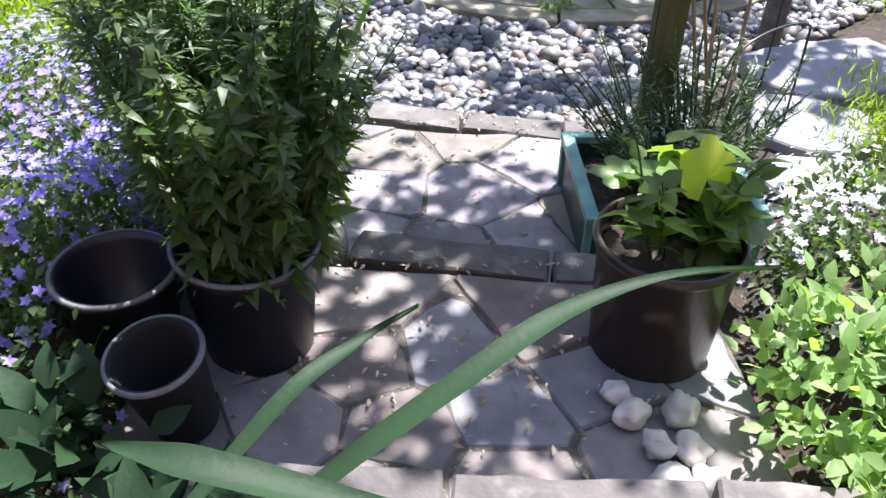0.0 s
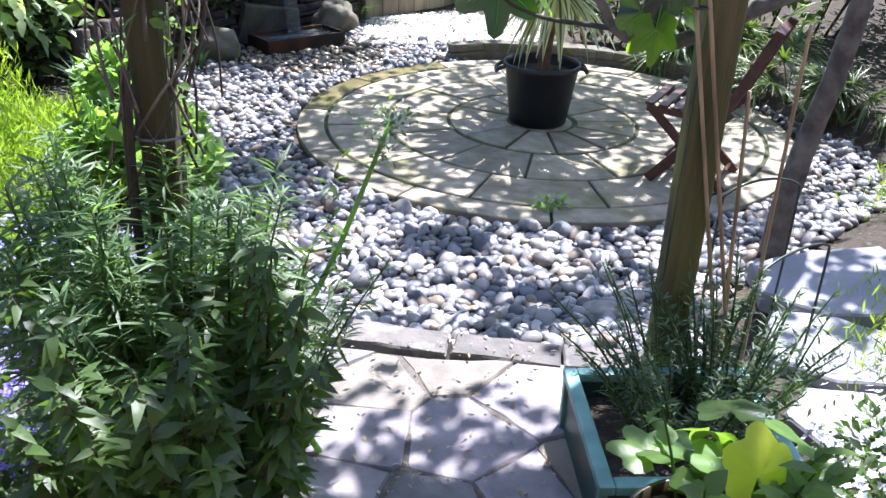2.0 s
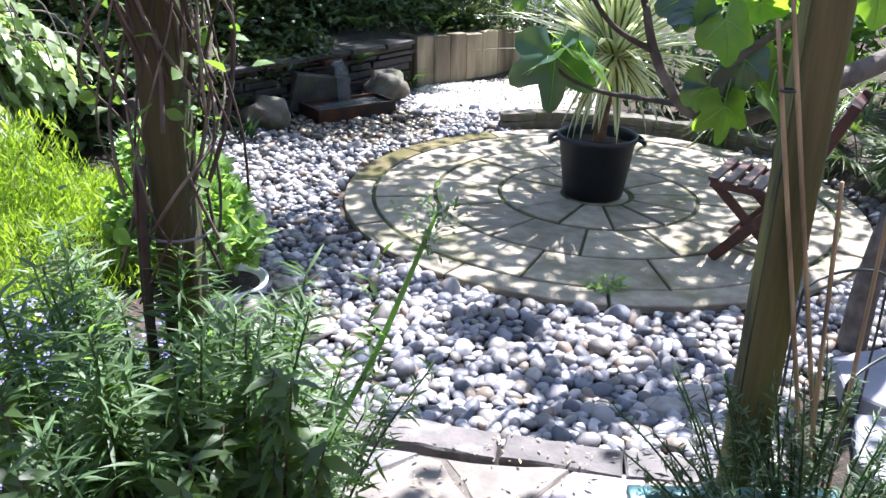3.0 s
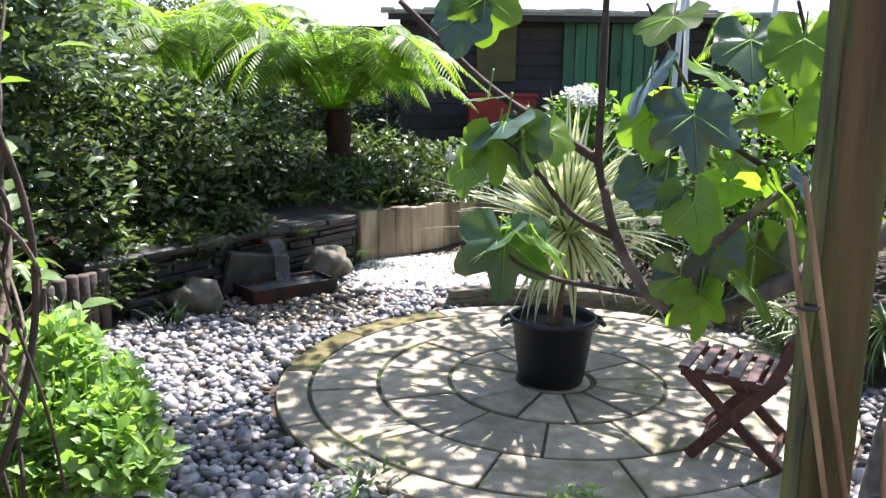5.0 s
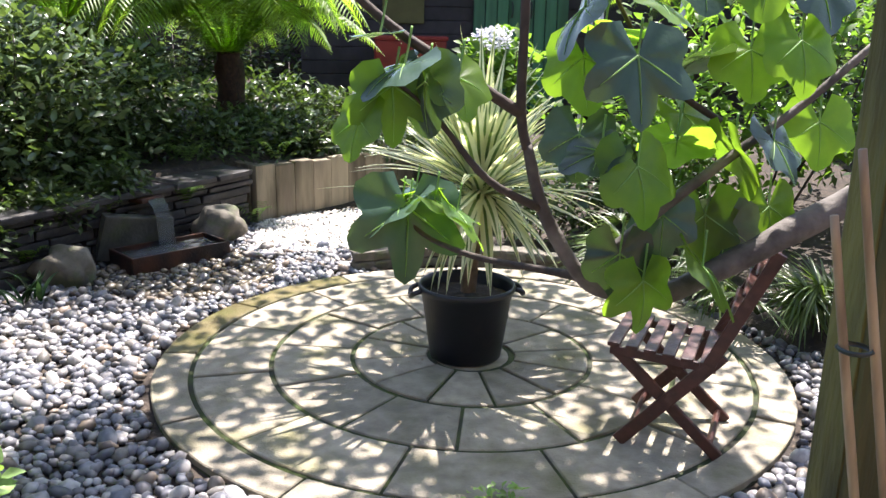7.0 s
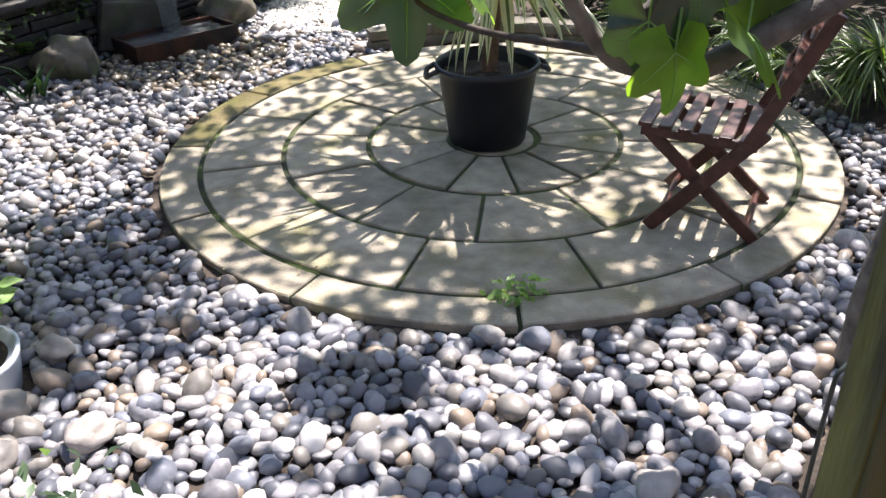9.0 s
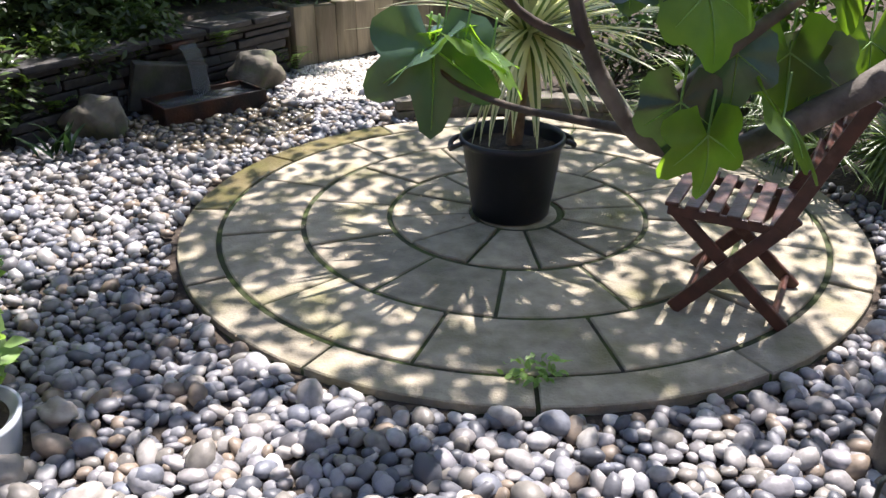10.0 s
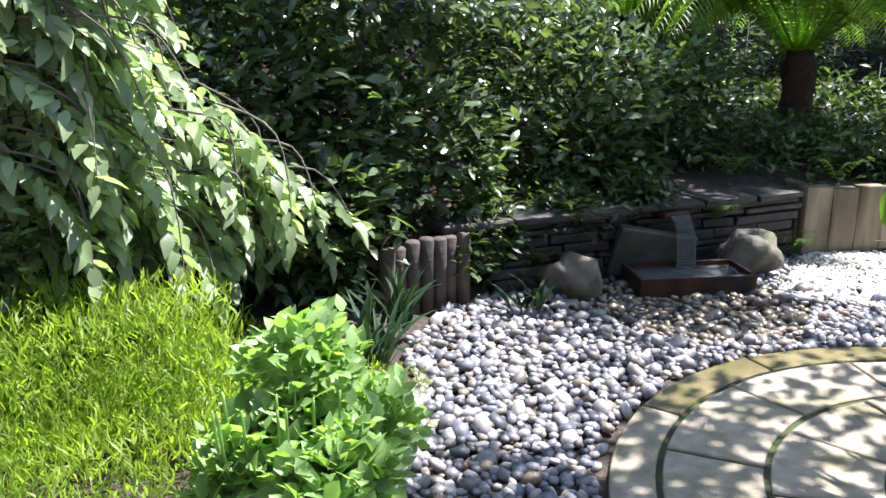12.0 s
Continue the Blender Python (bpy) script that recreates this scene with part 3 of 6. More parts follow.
plant_pot("plant_pot", (-0.03, 0.0, 0.0), 0.245, 0.185, 0.39, BLACK_PLASTIC, "large black plastic pot with two handles on the patio", handles=True)

cord = thing("cordyline", (-0.02, 0.02, 0.33), "variegated cream and green cordyline growing in the black pot", "plant")
part("trunk", tube_mesh("trunk", [(0, 0, -0.02), (0.012, 0, 0.15), (0.03, 0.01, 0.32), (0.05, 0.0, 0.48)], [0.042, 0.036, 0.036, 0.045], YUCCA_STEM, 12, 0.2), cord, "ringed brown stem")


def sword(length, width, bend, seg=7, rib=0.2):
    """A long leaf along +y that rises and bends over, as three strips wide."""
    t = np.linspace(0, 1, seg + 1)
    ang = bend * t ** 1.5
    y = np.concatenate([[0], np.cumsum(np.cos(-ang[1:]) * length / seg)])
    z = np.concatenate([[0], np.cumsum(np.sin(-ang[1:]) * length / seg)])
    w = width * 0.5 * np.clip(np.minimum(t * 6 + 0.45, (1 - t) * 2.2 + 0.02), 0.02, 1)
    cols = [np.stack([c * w, y, z + np.abs(c) * w * rib], 1) for c in (-1, -0.28, 0.28, 1)]
    return cols, seg


for k in range(190):
    a = rng.uniform(0, 2 * math.pi)
    el = math.radians(rng.choice([rng.uniform(55, 88), rng.uniform(10, 55), rng.uniform(-55, 10)], p=[0.3, 0.36, 0.34]))
    cols, seg = sword(rng.uniform(0.62, 0.92) * (0.88 if el > 0.95 else 1.0 if el > -0.1 else 0.62), rng.uniform(0.044, 0.062), rng.uniform(0.1, 0.8) if el > 0 else rng.uniform(0.2, 0.8))
    m = np.array(pose(0.05, 0.0, 0.5 + 0.06 * rng.random(), 0, 0, math.degrees(a)) @ pose(0, 0.02, 0, math.degrees(el)))
    n = seg + 1
    v = np.concatenate(cols) @ m[:3, :3].T + m[:3, 3]
    f = np.array([[i + c * n, i + (c + 1) * n, i + n * (c + 1) + 1, i + c * n + 1] for c in range(3) for i in range(seg)])
    me = np_mesh("leaf", v, f, L_CREAM)
    me.materials.append(L_STRIPE)
    me.polygons.foreach_set("material_index", [1 if seg <= q < 2 * seg else 0 for q in range(3 * seg)])
    part("leaf", me, cord)


def folding_chair(at, rz):
    """Seat side rails run along local x (front at -x), width along y."""
    ch = thing("folding_chair", at, "reddish brown slatted wooden folding chair on the patio", "chair", "", rz)
    w, h = 0.40, 0.43

    def bar(name, p, q, wide, thick):
        p, q = Vector(p), Vector(q)
        d = q - p
        zz = d.normalized()
        yy = Vector((0, 1, 0)) if abs(zz.y) < 0.7 else Vector((-0.81, 0, 0.59))
        xx = yy.cross(zz).normalized()
        yy = zz.cross(xx)
        m = Matrix.Translation(p) @ Matrix((xx, yy, zz)).transposed().to_4x4()
        part(name, bm_mesh(name, box(thick, wide, d.length, 0.006), CHAIR_WOOD), ch, "", m)

    for s, y in ((0, 0.0), (1, w)):
        yo = 0.018 if s else -0.018
        bar("back_leg", (-0.20, y, 0.005), (0.18, y, 0.45), 0.024, 0.056)
        bar("back_post", (0.13, y + yo * 0.2, 0.40), (0.34, y + yo * 0.2, 0.88), 0.022, 0.05)
        bar("front_leg", (0.20, y - yo * 1.3, 0.005), (-0.24, y - yo * 1.3, h - 0.03), 0.024, 0.048)
        bar("seat_rail", (-0.26, y - yo * 0.4, h - 0.03), (0.16, y - yo * 0.4, h - 0.045), 0.02, 0.036)
    for k in range(6):
        x = -0.245 + k * 0.073
        part("seat_slat", bm_mesh("seat_slat", box(0.05, w + 0.02, 0.018, 0.005), CHAIR_WOOD), ch, "", pose(x, w / 2, h - 0.012 - 0.03 * k / 6))
    for u in (0.42, 0.6, 0.78, 0.94):
        x, z = 0.13 + 0.21 * u, 0.40 + 0.48 * u
        bar("back_slat", (x - 0.01, 0.0, z), (x - 0.01, w, z), 0.055, 0.014)
    bar("stretcher", (-0.16, 0.0, 0.06), (-0.16, w, 0.06), 0.018, 0.03)
    bar("stretcher", (0.16, 0.02, 0.045), (0.16, w - 0.02, 0.045), 0.018, 0.03)
    return ch


folding_chair((0.64, -1.09, 0.0), -30)

# small weed in a joint
weed = thing("weed", (-0.13, -1.41, 0.0), "small green weed growing in a patio joint", "weed")
part("leaves", foliage("leaves", 70, [(0, 0, 0.03, 0.1, 0.07, 0.035)], leaf(0.035, 0.022), L_SEDUM), weed)

# ---- posts ----
lpost = thing("garden_post", (-1.30, -3.72, 0.0), "mossy timber post wrapped in bare twisted climber stems", "post")
part("timber", bm_mesh("timber", box(0.07, 0.07, 2.9, 0.014, (0, 0, 0), 3), POST_GREEN), lpost)
part("wire_tie", np_mesh("wire_tie", *lathe([(0.056, 1.16), (0.06, 1.163), (0.056, 1.166)], 16), GREY_RIM), lpost, "thin wire tied round the post")
for k in range(48):
    a0, z0 = rng.uniform(0, 6.28), rng.uniform(1.05, 1.45)
    turn, rise, rr = rng.uniform(-1.2, 1.2), rng.uniform(0.9, 1.6), rng.uniform(0.042, 0.085)
    pts = []
    for s in range(13):
        u = s / 12
        a = a0 + turn * u + 1.3 * math.sin((5 + k % 5) * u + k * 1.7)
        r = rr + 0.08 * u * u * rng.random() + 0.045 * math.sin((7 + k % 4) * u + k * 2.3)
        pts.append((r * math.cos(a), r * math.sin(a), z0 + rise * u))
    part("climber_stem", tube_mesh("climber_stem", pts, [rng.uniform(0.0016, 0.0042)] * 12 + [0.0012], VINE if k % 2 else BARK_DARK, 6), lpost)
for k in range(2):
    a0 = rng.uniform(1.5, 3.0)
    pts = [(0.07 * math.cos(a0 + 0.4 * s), 0.07 * math.sin(a0 + 0.4 * s), 0.1 + 0.24 * s) for s in range(6)]
    part("climber_stem", tube_mesh("climber_stem", pts, [0.012, 0.012, 0.011, 0.01, 0.008, 0.006], BARK_DARK, 6), lpost)
part("climber_leaves", foliage("climber_leaves", 200, [(0, 0, 1.5, 0.2, 0.2, 0.4), (-0.2, 0.1, 1.75, 0.3, 0.3, 0.25)], leaf(0.038, 0.024), L_BROAD, shell=0.3), lpost, "a few sunlit yellow-green climber leaves")

rpost = thing("garden_post", (-0.045, -3.215, 0.0), "square weathered timber post streaked green, beside bamboo canes", "post")
part("timber", bm_mesh("timber", box(0.09, 0.09, 2.9, 0.014, (0, 0, 0), 3), POST_WOOD), rpost)
# mossy left face; its brighter colour also paints the lit side
part("moss", bm_mesh("moss", box(0.004, 0.062, 2.5, 0.001, (-0.0465, 0, 0.02)), POST_MOSS_LIT), rpost, "yellow-green moss on one face, brightened as the post's lit side")
canes = thing("bamboo_canes", (0.0, -3.275, 0.0), "split bamboo canes tied against the post", "canes")
for foot, head in (((0.17, 0.0, 0.0), (-0.165, 0.0, 1.50)), ((0.205, -0.008, 0.0), (-0.15, -0.008, 1.57)), ((0.14, 0.01, 0.0), (0.04, 0.01, 1.15)), ((0.22, 0.1, 0.0), (0.20, 0.1, 1.3))):
    foot, head = Vector(foot), Vector(head)
    part("cane", tube_mesh("cane", [foot.lerp(head, q / 6) for q in range(7)], [0.0055, 0.0062, 0.0054, 0.006, 0.0052, 0.0056, 0.0045], CANE, 8), canes)
part("tie", np_mesh("tie", *lathe([(0.017, 1.35), (0.020, 1.353), (0.017, 1.356)], 16), WIRE), canes, "green garden twine", pose(-0.122, -0.004, 0))

# ---- fig tree ----
fig = thing("fig_tree", (0.82, -1.92, 0.0), "fig tree with grey limbs and large lobed backlit leaves", "tree")
FIG0 = Vector((0.82, -1.92, 0.0))


def limb(name, points, radii, mat=BARK_FIG):
    return part(name, tube_mesh(name, [Vector(p) - FIG0 for p in points], radii, mat, 10, 0.15), fig)


limb("trunk", [(0.82, -1.92, -0.03), (0.85, -1.9, 0.4), (0.93, -1.88, 0.8), (0.98, -1.86, 1.15), (1.02, -1.85, 1.6), (1.0, -1.8, 2.3), (0.9, -1.6, 3.0)],
     [0.06, 0.05, 0.047, 0.046, 0.04, 0.034, 0.02])
limb("limb", [(0.99, -1.86, 1.32), (0.72, -1.90, 1.20), (0.55, -1.92, 1.12), (0.39, -1.93, 1.04), (0.21, -1.95, 0.97), (0.06, -1.95, 0.98), (-0.03, -1.95, 1.03), (-0.14, -1.95, 1.21), (-0.19, -1.95, 1.38)], [0.042, 0.040, 0.038, 0.034, 0.030, 0.026, 0.022, 0.018, 0.014], BARK_FIG)
limb("limb", [(-0.19, -1.95, 1.37), (-0.21, -1.95, 1.47), (-0.21, -1.95, 1.69), (-0.21, -1.95, 1.99)], [0.014, 0.013, 0.012, 0.010], BARK_DARK)
limb("limb", [(-0.21, -1.95, 1.46), (-0.40, -1.95, 1.58), (-0.58, -1.95, 1.70), (-0.84, -1.95, 1.94)], [0.015, 0.013, 0.012, 0.009], BARK_DARK)
limb("branch", [(-0.02, -1.95, 1.02), (-0.10, -1.80, 1.00), (-0.26, -1.58, 0.98), (-0.40, -1.42, 1.01), (-0.48, -1.36, 1.09)], [0.014, 0.011, 0.010, 0.008, 0.006], BARK_DARK)
limb("limb", [(-0.01, -1.95, 1.03), (0.16, -1.95, 1.19), (0.35, -1.95, 1.34), (0.55, -1.95, 1.49), (0.73, -1.95, 1.65)], [0.018, 0.016, 0.013, 0.011, 0.010], BARK_FIG)
limb("branch", [(0.37, -1.85, 1.43), (0.23, -1.85, 1.52), (0.10, -1.85, 1.67), (-0.06, -1.85, 1.95)], [0.010, 0.009, 0.007, 0.005], BARK_DARK)
limb("branch", [(0.55, -1.90, 1.54), (0.47, -1.90, 1.75), (0.40, -1.90, 1.96)], [0.010, 0.008, 0.006], BARK_DARK)
limb("branch", [(-0.14, -1.95, 1.21), (-0.30, -2.00, 1.30), (-0.42, -2.00, 1.44), (-0.53, -2.00, 1.54)], [0.012, 0.010, 0.007, 0.005], BARK_DARK)
# unseen upper limbs towards the added crown
limb("limb", [(1.0, -1.8, 2.2), (0.9, -0.9, 2.7), (1.0, 0.3, 3.6), (1.0, 1.6, 4.3), (0.7, 2.8, 4.6)], [0.035, 0.032, 0.028, 0.02, 0.01])
limb("limb", [(1.0, -1.82, 2.0), (0.6, -2.1, 2.7), (0.3, -2.3, 3.4), (0.1, -2.2, 4.0)], [0.03, 0.025, 0.018, 0.008])
limb("limb", [(0.95, -0.3, 3.1), (0.5, 0.8, 4.0), (-0.2, 2.0, 4.6)], [0.025, 0.018, 0.008])
limb("limb", [(1.0, -1.8, 2.3), (1.6, -1.0, 3.1), (2.0, 0.4, 4.0), (2.2, 1.6, 4.6)], [0.03, 0.025, 0.018, 0.008])


def fig_leaf(size, lobes, bend):
    """A lobed leaf: the stalk's end at the origin, the middle lobe along +y, rings of points out to a lobed edge."""
    n, rings = 37, 4
    a = np.linspace(-2.75, 2.75, n)
    if lobes == 5:
        edge = 0.51 + 0.49 * np.maximum.reduce([np.exp(-np.abs(a / 0.34) ** 2.2), 0.90 * np.exp(-np.abs((np.abs(a) - 0.96) / 0.37) ** 2.2), 0.5 * np.exp(-np.abs((np.abs(a) - 1.9) / 0.5) ** 2.4)])
    else:
        edge = 0.62 + 0.38 * np.maximum.reduce([np.exp(-(a / 0.48) ** 2), 0.72 * np.exp(-((np.abs(a) - 1.0) / 0.5) ** 2), 0.42 * np.exp(-((np.abs(a) - 2.1) / 0.5) ** 2)])
    edge *= 1 + 0.02 * np.sin(a * 17)
    v = [(0, 0, 0)]
    for r in range(1, rings + 1):
        u = r / rings
        x, y = edge * u * np.sin(a), edge * u * np.cos(a)
        fold = 0.10 * np.abs(x) + 0.03 * np.sin(a * 6) * u
        z = fold - bend * (y * np.abs(y) * 0.55 + x * x * 0.5)
        v += list(zip(x, y, z))
    f = [[0, 0, 1 + k, 2 + k] for k in range(n - 1)]
    for r in range(rings - 1):
        o = 1 + r * n
        f += [[o + k, o + n + k, o + n + k + 1, o + k + 1] for k in range(n - 1)]
    v = np.array(v) * size
    me = poly_mesh("leaf", v, [[q[0], q[3], q[2]] if q[0] == q[1] else q[::-1] for q in f], L_FIG)
    return me


FIG_LEAVES = [fig_leaf(0.17, 5, 0.28), fig_leaf(0.17, 3, 0.6), fig_leaf(0.17, 3, 0.25), fig_leaf(0.17, 5, 0.8)]


def vein_mesh(size, bend):
    ps = []
    for a, l in ((0, 0.9), (0.95, 0.7), (-0.95, 0.7)):
        t = np.linspace(0.0, l, 5)
        ps.append(tube([(s * math.sin(a) * size, s * math.cos(a) * size, size * (0.10 * abs(s * math.sin(a)) - bend * ((s * math.cos(a)) ** 2 * 0.55 + (s * math.sin(a)) ** 2 * 0.5)) + 0.0015) for s in t],
                       [0.0028, 0.0025, 0.002, 0.0014, 0.0007], 5))
    v, f = [], []
    for a, b in ps:
        f += [[i + len(v) for i in q] for q in b]
        v += a
    return poly_mesh("veins", v, f, L_SEDUM)


VEINS = [vein_mesh(0.17, q) for q in (0.28, 0.6, 0.25, 0.8)]
# copies of the leaves in the backlit tone
BACKLIT_LEAVES = [q.copy() for q in FIG_LEAVES]
for q in BACKLIT_LEAVES:
    q.materials[0] = L_FIG_BACKLIT
# stalk ends of the low leaves, and the way and lean of each
LEAVES = [
    (-0.45, -1.38, 1.09, 176, -64, -14, 1.7, 0),
    (-0.47, -1.34, 1.09, 120, -25, 15, 1.25, 2),
    (-0.36, -1.36, 1.11, -75, -22, 10, 1.30, 6),
    (-0.29, -1.40, 1.08, -95, -38, 0, 1.05, 5),
    (-0.42, -1.30, 1.12, 20, -12, 0, 0.95, 6),
    (-0.51, -2.00, 1.58, 110, -20, 0, 0.90, 1),
    (-0.54, -2.00, 1.53, 185, -60, 0, 0.95, 7),
    (-0.46, -2.00, 1.54, 160, -70, 20, 0.90, 1),
    (-0.62, -2.00, 1.45, 140, -60, 10, 0.75, 6),
    (-0.38, -2.00, 1.55, -160, -45, 0, 0.75, 5),
    (-0.57, -2.00, 1.65, 60, -5, 0, 0.60, 2),
    (0.05, -2.05, 1.61, 185, -65, 0, 1.25, 0),
    (-0.06, -1.95, 1.72, 120, -40, 25, 1.00, 1),
    (-0.04, -1.90, 1.60, 170, -60, 20, 1.00, 5),
    (0.01, -1.90, 1.67, -60, -10, 0, 0.90, 6),
    (-0.04, -1.90, 1.40, 160, -60, 0, 0.90, 2),
    (0.07, -2.05, 1.34, 200, -55, 0, 1.05, 5),
    (-0.01, -2.00, 1.37, 90, -20, -20, 0.80, 2),
    (0.21, -1.95, 1.39, -20, -35, 0, 0.90, 6),
    (0.37, -1.95, 1.37, -90, -50, 0, 1.00, 5),
    (0.45, -2.00, 1.40, -140, -50, 0, 0.90, 2),
    (0.11, -2.05, 1.04, 195, -70, 0, 0.95, 7),
    (0.06, -2.00, 1.10, 170, -70, 0, 0.85, 1),
    (0.26, -2.07, 1.08, -110, -40, 0, 1.10, 5),
    (0.33, -1.90, 1.18, 180, -75, 0, 1.00, 6),
    (0.39, -1.90, 1.15, 170, -80, 0, 0.90, 2),
    (0.26, -1.85, 1.45, -150, -30, 0, 0.90, 6),
    (0.32, -1.80, 1.60, 30, -20, 0, 0.90, 1),
    (0.52, -1.95, 1.65, -170, -60, 0, 1.00, 5),
    (0.41, -1.95, 1.84, 150, -60, 0, 1.10, 6),
    (0.28, -1.85, 1.84, 170, -50, 0, 1.10, 2),
    (-0.00, -1.95, 1.90, 130, -30, 0, 1.00, 6),
    (0.58, -1.90, 1.80, 200, -60, 0, 1.00, 2),
    (0.16, -1.85, 1.74, -120, -20, 0, 1.00, 5),
    (0.46, -1.80, 1.62, 170, -50, 0, 1.00, 5),
    (0.19, -1.95, 1.19, 160, -60, 0, 0.80, 1),
    (0.54, -1.85, 1.19, 190, -70, 0, 0.90, 5),
    (-0.65, -1.95, 1.89, 160, -60, 0, 0.90, 2),
    (-0.58, -1.95, 1.95, 170, -60, 0, 1.00, 5),
    (0.66, -1.85, 1.43, 170, -60, 0, 0.90, 5),
]
for x, y, z, turn, pitch, roll, s, kind in LEAVES:
    at = Vector((x, y, z)) - FIG0
    m = Matrix.Translation(at) @ pose(0, 0, 0, pitch, 0, turn) @ pose(0, 0, 0, 0, roll, 0) @ Matrix.Scale(s * 0.86, 4)
    lf = part("leaf", (FIG_LEAVES + BACKLIT_LEAVES)[kind], fig, "", m)
    part("vein", VEINS[kind % 4], lf, "pale leaf veins")
    stalk = [at, at + Vector((0.01, 0.02, 0.04)), at + Vector((0.02, 0.04, 0.09))]
    part("stalk", tube_mesh("stalk", stalk, [0.003, 0.003, 0.0035], L_SEDUM, 5), fig)

# upper crown, out over the patio and the steps: unseen, added for dappled shade
crown_t = leaf(0.115, 0.085, 0.15, 0.3, 3, 0.4)


def crown_over(n, gx, gy, rx, ry, h):
    """Leaves at height h whose shade falls round the ground place (gx, gy)."""
    out = h / SUN_TO.z
    c = (gx + SUN_TO.x * out, gy + SUN_TO.y * out, h)
    p, d = clumps(n, [(*c, rx, ry, 0.35)], 0.0)
    return p - np.array(FIG0)[None], d


bits = []
for n, gx_, gy_, rx, ry, h in [(150, -0.5, -4.65, 0.4, 0.25, 4.0), (3000, 0.1, 0.25, 2.0, 1.9, 4.5), (700, -0.1, -1.15, 1.7, 0.55, 4.5), (380, 0.1, -1.5, 1.3, 0.3, 4.5), (520, 2.0, 0.2, 0.7, 0.9, 4.5), (450, -1.3, -0.2, 0.5, 1.0, 4.5), (1080, -0.62, -3.85, 0.82, 0.75, 4.0), (171, -0.3, -2.3, 1.3, 0.5, 4.2), (1700, -2.2, 1.7, 1.0, 1.1, 4.5), (800, -1.75, -1.2, 0.6, 0.9, 4.4), (285, -1.2, -4.7, 0.45, 0.35, 4.0), (247, 0.9, -2.6, 0.5, 0.6, 4.0)]:
    p, d = crown_over(n, gx_, gy_, rx, ry, h)
    k = len(p)
    bits.append(scatter(crown_t, p, frames(directions(k, -0.2), rng.normal(0, 0.5, k)), rng.uniform(0.6, 1.1, k)))
part("crown", np_mesh("crown", *joined(bits), L_CROWN), fig, "unseen upper crown of fig leaves, added to let spots of sun through")

# ---- water feature and stone wall ----
WA, WB = Vector((-1.45, 3.02)), Vector((-2.85, 1.2))
wd = (WB - WA).normalized()
wn_ = Vector((wd.y, -wd.x))
if wn_.dot(Vector((0, 0)) - WA) < 0:
    wn_ = -wn_
WALL_ANG = math.degrees(math.atan2(wd.y, wd.x))
wall = tagged(thing("wall_dry_stone", (WA.x, WA.y, -0.03), "low dark dry-stone slate wall behind the water spout", "wall", "", WALL_ANG), kind="structure")
wall_len = (WB - WA).length
part("core", bm_mesh("core", box(wall_len, 0.22, 0.44, 0.0, (wall_len / 2, -0.17, 0)), SOIL), wall, "dark earth core")
z = 0.0
SIDE = 1.0 if (Matrix.Rotation(radians(WALL_ANG), 2) @ Vector((0, 1))).dot(wn_) > 0 else -1.0
while z < 0.42:
    h = rng.uniform(0.04, 0.10)
    x = rng.uniform(-0.1, 0)
    while x < wall_len:
        l = rng.uniform(0.2, 0.62)
        s = box(min(l, wall_len - x + 0.05) - 0.01, 0.2 + rng.uniform(-0.03, 0.03), h - 0.006, 0.012, (0, 0, 0), 2)
        for q in s.verts:
            q.co += Vector((noise.noise(q.co * 11 + Vector((x, z, 0))), noise.noise(q.co * 9 + Vector((z, x, 2))), 0.4 * noise.noise(q.co * 12 + Vector((x, 1, z))))) * 0.016
        part("stone", bm_mesh("stone", s, SLATE), wall, "", pose(x + l / 2, SIDE * (-0.1 + rng.uniform(-0.015, 0.02)), z))
        x += l
    z += h
x = -0.02
while x < wall_len:
    l = rng.uniform(0.3, 0.52)
    s = box(l - 0.015, 0.34, 0.05, 0.014, (0, 0, 0), 2)
    for q in s.verts:
        q.co += Vector((noise.noise(q.co * 7 + Vector((x, 5, 0))), noise.noise(q.co * 6 + Vector((3, x, 2))), 0.5 * noise.noise(q.co * 9 + Vector((x, 1, 7))))) * 0.03
    part("capstone", bm_mesh("capstone", s, SLATE), wall, "flat slate capstone", pose(x + l / 2, SIDE * -0.08, z, 0, rng.normal(0, 1.5), rng.normal(0, 2)))
    x += l

BASIN, BASIN_ANG = Vector((-1.87, 1.93)), 38.0
bd_ = Vector((math.cos(radians(BASIN_ANG)), math.sin(radians(BASIN_ANG))))
bn_ = Vector((bd_.y, -bd_.x))
basin = thing("water_basin", (BASIN.x, BASIN.y, -0.03), "rusty steel water basin with dark water among the pebbles", "water basin", "", BASIN_ANG)
bl, bw, bh = 0.74, 0.34, 0.13
for sx, sy, ax, ay in ((bl, 0.02, 0, bw / 2), (bl, 0.02, 0, -bw / 2), (0.02, bw - 0.02, bl / 2 - 0.01, 0), (0.02, bw - 0.02, -bl / 2 + 0.01, 0)):
    part("side", bm_mesh("side", box(sx, sy, bh, 0.004, (ax, ay, 0)), RUST), basin, "rusted steel side")
part("floor_plate", bm_mesh("floor_plate", box(bl - 0.05, bw - 0.05, 0.012, 0.002, (0, 0, 0.01)), BLACK_PLASTIC), basin)
nx, ny = 40, 20
wx, wy = np.meshgrid(np.linspace(-bl / 2 + 0.025, bl / 2 - 0.025, nx), np.linspace(-bw / 2 + 0.025, bw / 2 - 0.025, ny), indexing="ij")
rr_ = np.hypot(wx - 0.0, wy + SIDE * 0.02)
